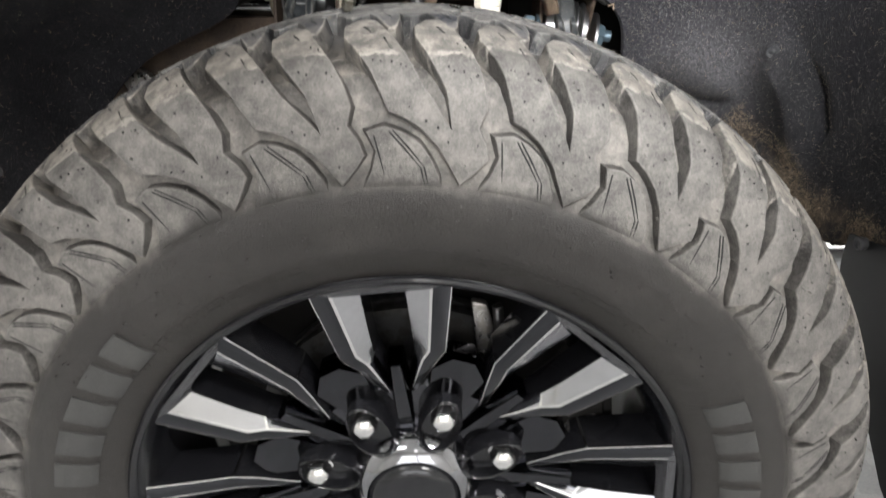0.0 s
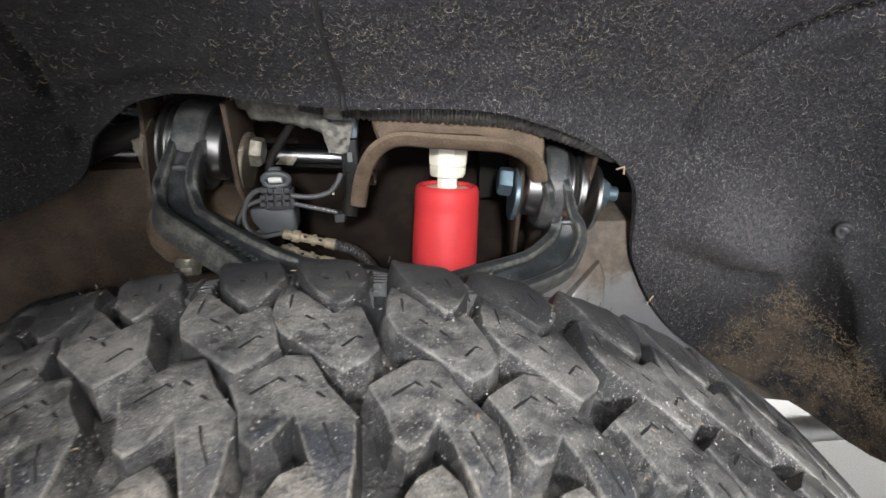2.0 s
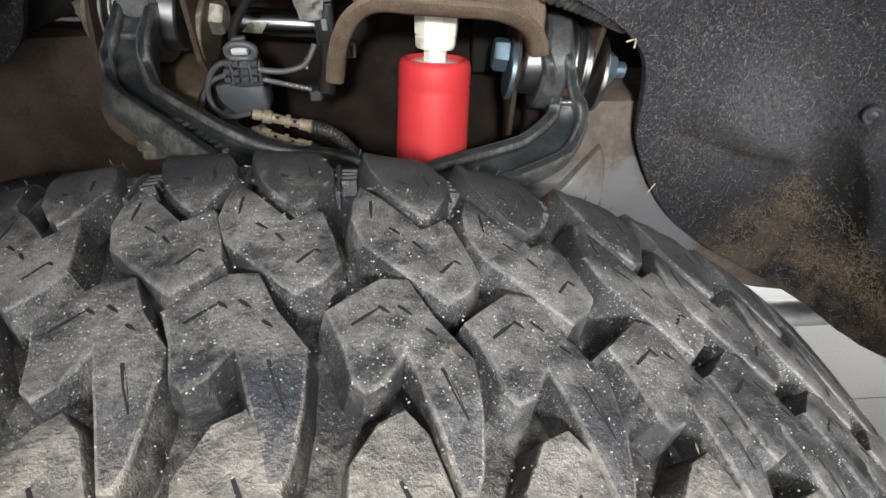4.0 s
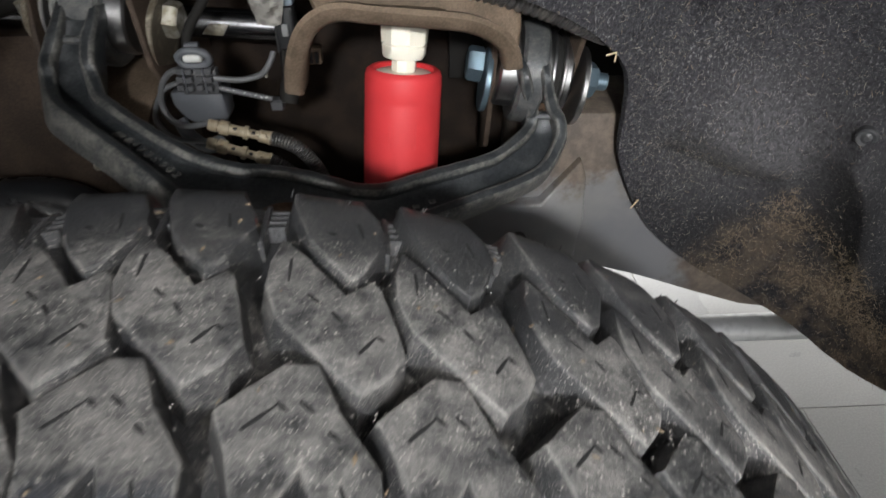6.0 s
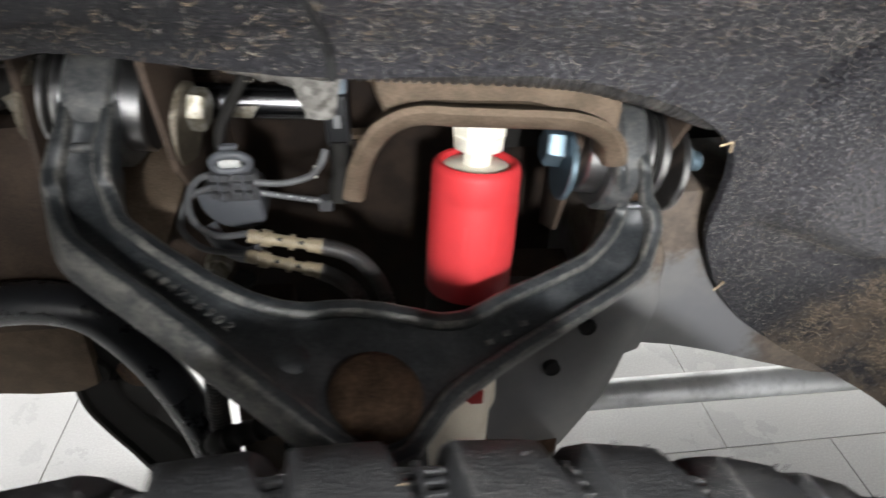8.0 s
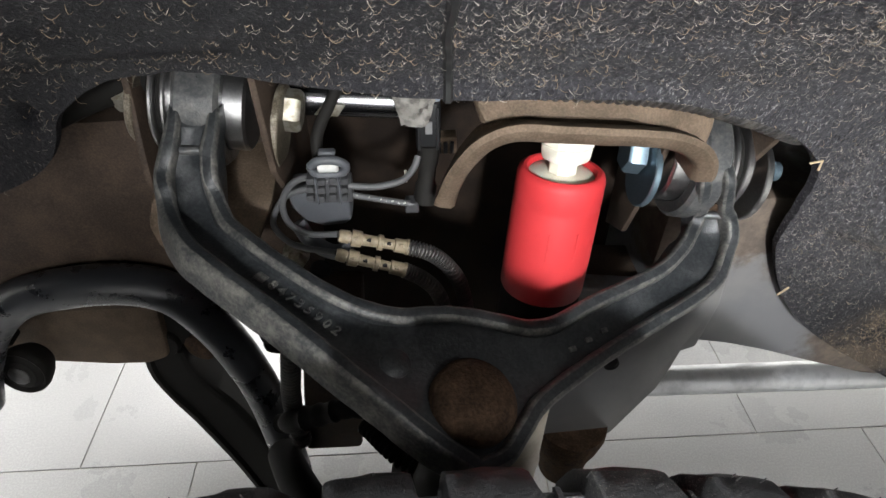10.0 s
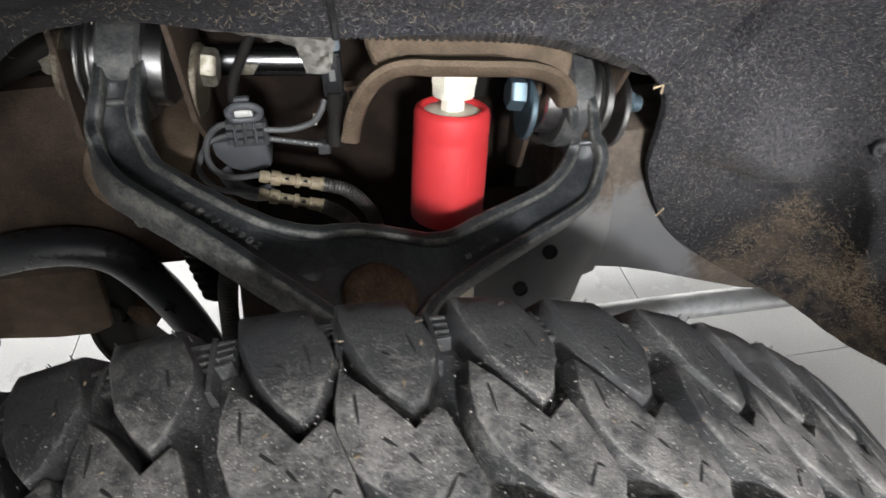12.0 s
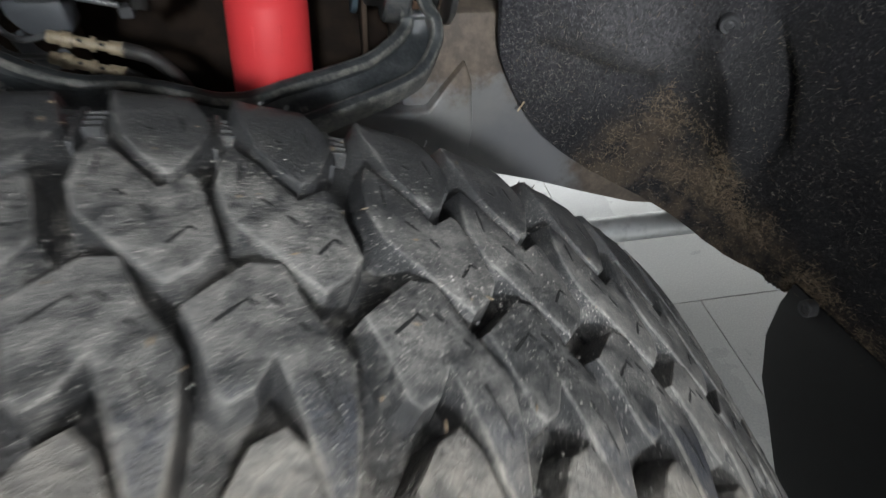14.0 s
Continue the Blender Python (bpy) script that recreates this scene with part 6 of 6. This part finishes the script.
    part("clip_loop", bm, GREY_PLASTIC, clip)
    bm = bmesh.new()
    rod(bm, (-0.050, 0.4565, 0.9135), (-0.036, 0.4565, 0.9135), 0.0036, 12, 0.001)
    part("pale_bar", bm, plain("pale_plastic", (0.5, 0.5, 0.48), 0.4), clip)
    hold = thing("hose_holder", "grey plastic block behind looped wires", "holder", at=(-0.055, 0.49, 0.84))
    bm = bmesh.new()
    slab(bm, [(-0.080, 0.480, 0.876), (-0.034, 0.480, 0.878), (-0.033, 0.479, 0.850), (-0.038, 0.478, 0.846), (-0.056, 0.478, 0.844), (-0.070, 0.479, 0.850), (-0.079, 0.480, 0.862)], (0, 0.03, 0), 0.004)
    part("block", bm, GREY_PLASTIC, hold)
    bm = bmesh.new()
    tube(bm, [(-0.075, 0.476, 0.852), (-0.066, 0.470, 0.838), (-0.05, 0.462, 0.833), (-0.036, 0.452, 0.842)], 0.0062, 12, 6)
    part("elbow", bm, GREY_PLASTIC, hold)
    for p, q in ((Vector((-0.0405, 0.447, 0.8610)), Vector((0.0095, 0.449, 0.8460))), (Vector((-0.0440, 0.4445, 0.8455)), Vector((0.0068, 0.4425, 0.8285)))):
        f = thing("hose_fitting", "tan ribbed plastic hose coupling", "fitting", "hose couplings", at=p)
        n = (q - p).length
        cuts = [(0, 0.0044), (0.002, 0.0050), (0.0075, 0.0050), (0.0078, 0.0038), (0.0090, 0.0038), (0.0093, 0.0064), (0.0165, 0.0060), (0.0172, 0.0044), (0.0285, 0.0041), (0.0290, 0.0059), (0.0325, 0.0059), (0.0330, 0.0038), (0.0410, 0.0038), (0.0416, 0.0054), (n - 0.0022, 0.0054), (n - 0.002, 0.0062), (n, 0.0062)]
        bm = bmesh.new()
        lathe(bm, p, q - p, cuts, 20)
        body = part("coupling", bm, TAN, f)
        d = (q - p).normalized()
        # latch windows and small lugs along the coupling
        for c, up, mat, name in ((0.0225, 0.0040, BLACK_PLASTIC, "latch_window"), (0.0375, 0.0036, BLACK_PLASTIC, "latch_window"), (0.0130, 0.0062, TAN, "lug"), (0.0470, 0.0054, TAN, "lug")):
            bm = bmesh.new()
            o = p + d * c + Vector((0, -up * 0.75, up * 0.62))
            box(bm, o.x - 0.0017, o.x + 0.0017, o.y - 0.0008, o.y + 0.0014, o.z - 0.0013, o.z + 0.0013, 0.0004, 1)
            part(name, bm, mat, body)
    for pts in ([(0.0085, 0.449, 0.8465), (0.027, 0.447, 0.840), (0.040, 0.446, 0.827), (0.050, 0.445, 0.807), (0.056, 0.44, 0.775)], [(0.006, 0.4425, 0.8285), (0.018, 0.442, 0.821), (0.029, 0.442, 0.808), (0.036, 0.440, 0.790), (0.039, 0.438, 0.77)]):
        h = thing("corrugated_hose", "black corrugated plastic hose from a tan coupling", "hose", "corrugated hoses", at=pts[0])
        bm = bmesh.new()
        tube(bm, pts, 0.0054, 14, 6, 0.0009, 0.0030)
        part("hose", bm, LOOM, h)
    h = thing("corrugated_hose", "black corrugated plastic hose hanging beside the frame", "hose", "corrugated hoses", at=(-0.1, 0.47, 0.62))
    bm = bmesh.new()
    tube(bm, [(-0.078, 0.468, 0.79), (-0.085, 0.468, 0.759), (-0.098, 0.468, 0.724), (-0.107, 0.468, 0.676), (-0.112, 0.466, 0.632), (-0.108, 0.455, 0.58)], 0.0090, 14, 6, 0.0009, 0.0042)
    part("hose", bm, LOOM, h)
    plug = thing("sensor_plug", "black electrical plug hanging from a pale blue socket", "plug", at=(0.024, 0.48, 0.92))
    bm = bmesh.new()
    box(bm, 0.0180, 0.0355, 0.485, 0.503, 0.906, 0.944, 0.0025)
    part("plug_body", bm, BLACK_PLASTIC, plug)
    bm = bmesh.new()
    box(bm, 0.0245, 0.0295, 0.4838, 0.4852, 0.921, 0.931, 0.0004, 1)
    part("pale_mark", bm, plain("pale_mark", (0.16, 0.16, 0.16), 0.5), plug)
    bm = bmesh.new()
    tube(bm, [(0.0268, 0.489, 0.910), (0.0262, 0.487, 0.896), (0.0245, 0.482, 0.880), (0.0225, 0.476, 0.866)], [0.0080] * 6 + [0.0066] * 4 + [0.0082] * 20, 10, 5)
    part("tape_wrap", bm, BLACK_DARK, plug)
    for x in (0.0188, 0.0322):
        bm = bmesh.new()
        box(bm, x, x + 0.0022, 0.4832, 0.486, 0.908, 0.942, 0.0005, 1)
        part("plug_rail", bm, BLACK_PLASTIC, plug)
    bm = bmesh.new()
    box(bm, 0.0080, 0.0185, 0.470, 0.482, 0.8615, 0.8705, 0.001, 1)
    part("wire_seal", bm, DARK_PLASTIC, plug)
    bm = bmesh.new()
    box(bm, 0.008, 0.036, 0.486, 0.506, 0.944, 0.968, 0.003)
    part("socket", bm, PALE_BLUE, plug, "pale blue socket")
    bm = bmesh.new()
    box(bm, 0.0085, 0.0105, 0.4655, 0.4685, 0.893, 0.902, 0.0004, 1)
    part("white_tab", bm, WHITE, plug)
    tape = thing("taped_bundle", "wrinkled grey cloth tape round a wire bundle", "tape", at=(-0.03, 0.51, 0.975))
    bm = bmesh.new()
    path = spline([(-0.085, 0.515, 0.992), (-0.072, 0.512, 0.982), (-0.058, 0.505, 0.974), (-0.040, 0.500, 0.972), (-0.022, 0.496, 0.970), (-0.006, 0.494, 0.966), (0.008, 0.494, 0.960)], 5)
    tube(bm, path, [0.012 + 0.004 * noise.noise(p * 120) for p in path], 12, 1, smooth_path=False)
    part("tape", bm, FOIL, tape)
    bm = bmesh.new()
    rows = []
    for i in range(9):
        row = []
        for j in range(9):
            a, b = i / 8, j / 8
            p = Vector((0.017 + (a - 0.5) * 2 * 0.017 * (1 - 0.45 * b), 0.482 + 0.004 * abs(a - 0.5), 0.962 - 0.030 * b))
            p += Vector((0, 0.0035, 0.0015)) * noise.noise(p * 140) + Vector((0, 0.0022, 0)) * noise.noise(p * 330)
            row.append(p)
        rows.append(row)
    rings(bm, [row + [q + Vector((0, 0.0012, 0)) for q in row[::-1]] for row in rows])
    part("tape_flap", bm, FOIL, tape, "loose crumpled end of the tape")
    tag = thing("metal_tag", "small pale metal tag behind the wires", "tag", at=(-0.05, 0.56, 0.905))
    bm = bmesh.new()
    slab(bm, [(-0.063, 0.556, 0.903), (-0.055, 0.556, 0.912), (-0.037, 0.556, 0.911), (-0.044, 0.556, 0.901)], (0, 0.002, 0), 0.0005)
    part("plate", bm, ZINC, tag)
    con = thing("small_connector", "small dusty brown connector behind the arched bracket", "connector", at=(0.04, 0.52, 0.894))
    bm = bmesh.new()
    box(bm, 0.032, 0.050, 0.519, 0.532, 0.886, 0.901, 0.0015)
    body = part("connector_body", bm, BROWN_LIGHT, con)
    for k in range(3):
        bm = bmesh.new()
        box(bm, 0.0345 + 0.005 * k, 0.0375 + 0.005 * k, 0.5165, 0.5195, 0.888, 0.8975, 0.0004, 1)
        part("pin_slot", bm, BLACK_PLASTIC, body)
    loom = thing("corrugated_loom", "dusty black corrugated wire loom along the liner's edge", "wire loom", at=(0.12, 0.44, 0.97))
    bm = bmesh.new()
    tube(bm, [(-0.01, 0.462, 0.988), (0.02, 0.456, 0.983), (0.056, 0.453, 0.9795), (0.098, 0.452, 0.9765), (0.148, 0.452, 0.9725), (0.190, 0.453, 0.966), (0.238, 0.456, 0.951), (0.275, 0.463, 0.935), (0.292, 0.475, 0.926)], 0.0105, 18, 6, 0.0008, 0.0052)
    part("loom", bm, LOOM, loom)
    bm = bmesh.new()
    rod(bm, (0.014, 0.4575, 0.9845), (0.030, 0.455, 0.982), 0.0135, 18, 0.001)
    part("cloth_tape", bm, FOIL, loom, "grey cloth tape round the loom")


def nudge(step, names):
    """Shifts small things by a step so that they fit the camera's view."""
    for ob in list(scene.objects):
        if ob.parent is None and ob.name.split(".")[0] in names:
            ob.location = Vector(ob.location) + Vector(step)


# ---- building it ----
FLOOR = room()
truck_shell()
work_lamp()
GRID, NORMAL, SHELL = liner()
WHEEL = thing("wheel", "truck wheel with a dusty mud tyre and dark chrome rim", "wheel", at=(WX, 0.1, WZ))
tyre(WHEEL)
rim(WHEEL)
brake()
frame_rail()
shock_tower()
shock()
control_arm()
bushings()
blue_bolt()
sway_bar()
lower_parts()
steering_shaft()
wiring()
nudge((0.0, 0.007, -0.001), ("wiring_harness", "wire_clip", "hose_holder", "hose_fitting", "corrugated_hose", "sensor_plug"))


def grass_weight(p):
    w = 0.008
    v = 0.78 - (p.z + 1.1 * abs(p.x - 0.505))
    if p.x > 0.38 and v > 0:
        w += min(1.0, v / 0.03) * (0.03 + math.exp(-((v / 0.075) ** 2))) * max(0.15, 0.6 + 1.2 * noise.noise(p * 22))
    w += 0.02 * math.exp(-(((p.x - 0.1) / 0.2) ** 2) - ((p.z - 1.02) / 0.05) ** 2)
    w += 0.015 * math.exp(-(((p.x + 0.2) / 0.1) ** 2))
    return min(1.0, w)


strands("grass_litter", "dry curled grass clippings caught in felt", GRID, NORMAL, 8500, STRAW, 0.0042, 0.00018, grass_weight, random.Random(11))
# Pale fibres and threads thin out away from the same painted bright spot.
strands("felt_fibres", "pale loose fibres on charcoal felt", GRID, NORMAL, 36000, FIBRE, 0.0034, 0.00010, lambda p: (0.25 + 0.9 * max(0.0, noise.noise(p * 9.0) + 0.25)) * (0.05 + math.exp(-(((p - Vector((0.28, 0.43, 0.95))).length / 0.30) ** 2))), random.Random(12))
strands("loose_threads", "pale curled threads lying on charcoal felt", GRID, NORMAL, 750, THREAD, 0.0058, 0.00013, lambda p: 0.25 + math.exp(-(((p - Vector((0.25, 0.43, 0.96))).length / 0.25) ** 2)), random.Random(13))
for pts in ([(0.2850, 0.4455, 0.9165), (0.2925, 0.4445, 0.9190), (0.2925, 0.4445, 0.9115)], [(0.3530, 0.490, 0.7415), (0.3575, 0.487, 0.7535)]):
    bm = bmesh.new()
    tube(bm, pts, 0.0009, 6, 1, smooth_path=False)
    tagged(finish("straw", bm, plain("fresh_straw", (0.55, 0.42, 0.27), 0.7)), "single short straw stuck at the felt's edge", "straw")


def grit(count, rng):
    """Pale grit lying on the tread."""
    verts, faces = [], []
    for _ in range(count):
        s, d = rng.gauss(0.06, 0.17), rng.uniform(-0.082, 0.09)
        if noise.noise(Vector((s * 30, d * 30, 3.0))) < rng.uniform(-0.5, 0.4):
            continue
        p = on_tyre(s, d, 0.0003) + Vector((WX, 0, WZ))
        r = rng.choice((0.00016, 0.0002, 0.00022, 0.00025, 0.0003, 0.00038, 0.0005))
        b = len(verts)
        for k in range(4):
            a = k * math.pi / 2 + rng.random()
            verts.append(tuple(p + Vector((math.cos(a) * r, math.sin(a) * r * rng.uniform(0.6, 1.4), 0))))
        verts.append(tuple(p + Vector((0, 0, r))))
        faces += [(b, b + 1, b + 4), (b + 1, b + 2, b + 4), (b + 2, b + 3, b + 4), (b + 3, b, b + 4)]
    me = bpy.data.meshes.new("tread_grit")
    me.from_pydata(verts, [], faces)
    me.materials.append(GRIT)
    tagged(new("tread_grit", me), "pale sand grains lying on the tyre tread", "grit", kind="stuff")


grit(6000, random.Random(21))


def flakes(count, rng):
    """Bits of dry leaf on the tread."""
    verts, faces = [], []
    for _ in range(count):
        s, d = rng.gauss(0.08, 0.16), rng.uniform(-0.11, 0.06)
        c = on_tyre(s, d, 0.0006) + Vector((WX, 0, WZ))
        u = on_tyre(s + 0.001, d, 0.0006) + Vector((WX, 0, WZ)) - c
        w = on_tyre(s, d + 0.001, 0.0006) + Vector((WX, 0, WZ)) - c
        a, long, wide = rng.uniform(0, 6.28), rng.uniform(0.8, 2.6), rng.uniform(0.25, 0.9)
        e, f = u * math.cos(a) + w * math.sin(a), w * math.cos(a) - u * math.sin(a)
        up = u.cross(w).normalized() * 0.0004
        up = up if up.z > 0 else -up
        b = len(verts)
        verts += [tuple(c + e * long), tuple(c + f * wide), tuple(c - e * long), tuple(c - f * wide), tuple(c + up)]
        faces += [(b, b + 1, b + 4), (b + 1, b + 2, b + 4), (b + 2, b + 3, b + 4), (b + 3, b, b + 4)]
    me = bpy.data.meshes.new("leaf_litter")
    me.from_pydata(verts, [], faces)
    me.materials.append(STRAW)
    tagged(new("leaf_litter", me), "bits of dry leaf lying on the tyre tread", "debris", kind="stuff")


flakes(55, random.Random(31))

# ---- floor tiles, last ----
TW, TH, GAP = 0.7125, 0.7125, 0.0022
tile_mesh = None
for row in range(-5, 6):
    for col in range(-6, 7):
        x = (0.745 if row % 2 == 0 else 0.980) + col * TW
        y = 0.785 + row * TH
        if not (-4.0 <= x and x + TW <= 4.9 and -3.4 <= y and y + TH <= 5.2) or x > 4.1 or y > 4.5:
            continue
        if tile_mesh is None:
            bm = bmesh.new()
            box(bm, GAP / 2, TW - GAP / 2, GAP / 2, TH - GAP / 2, -0.004, 0.0, 0.0008, 1)
            ob = finish("tile", bm, TILE, FLOOR, smooth=0)
            tile_mesh = ob.data
        else:
            ob = new("tile", tile_mesh)
            ob.parent = FLOOR
        ob.location = (x, y, 0)
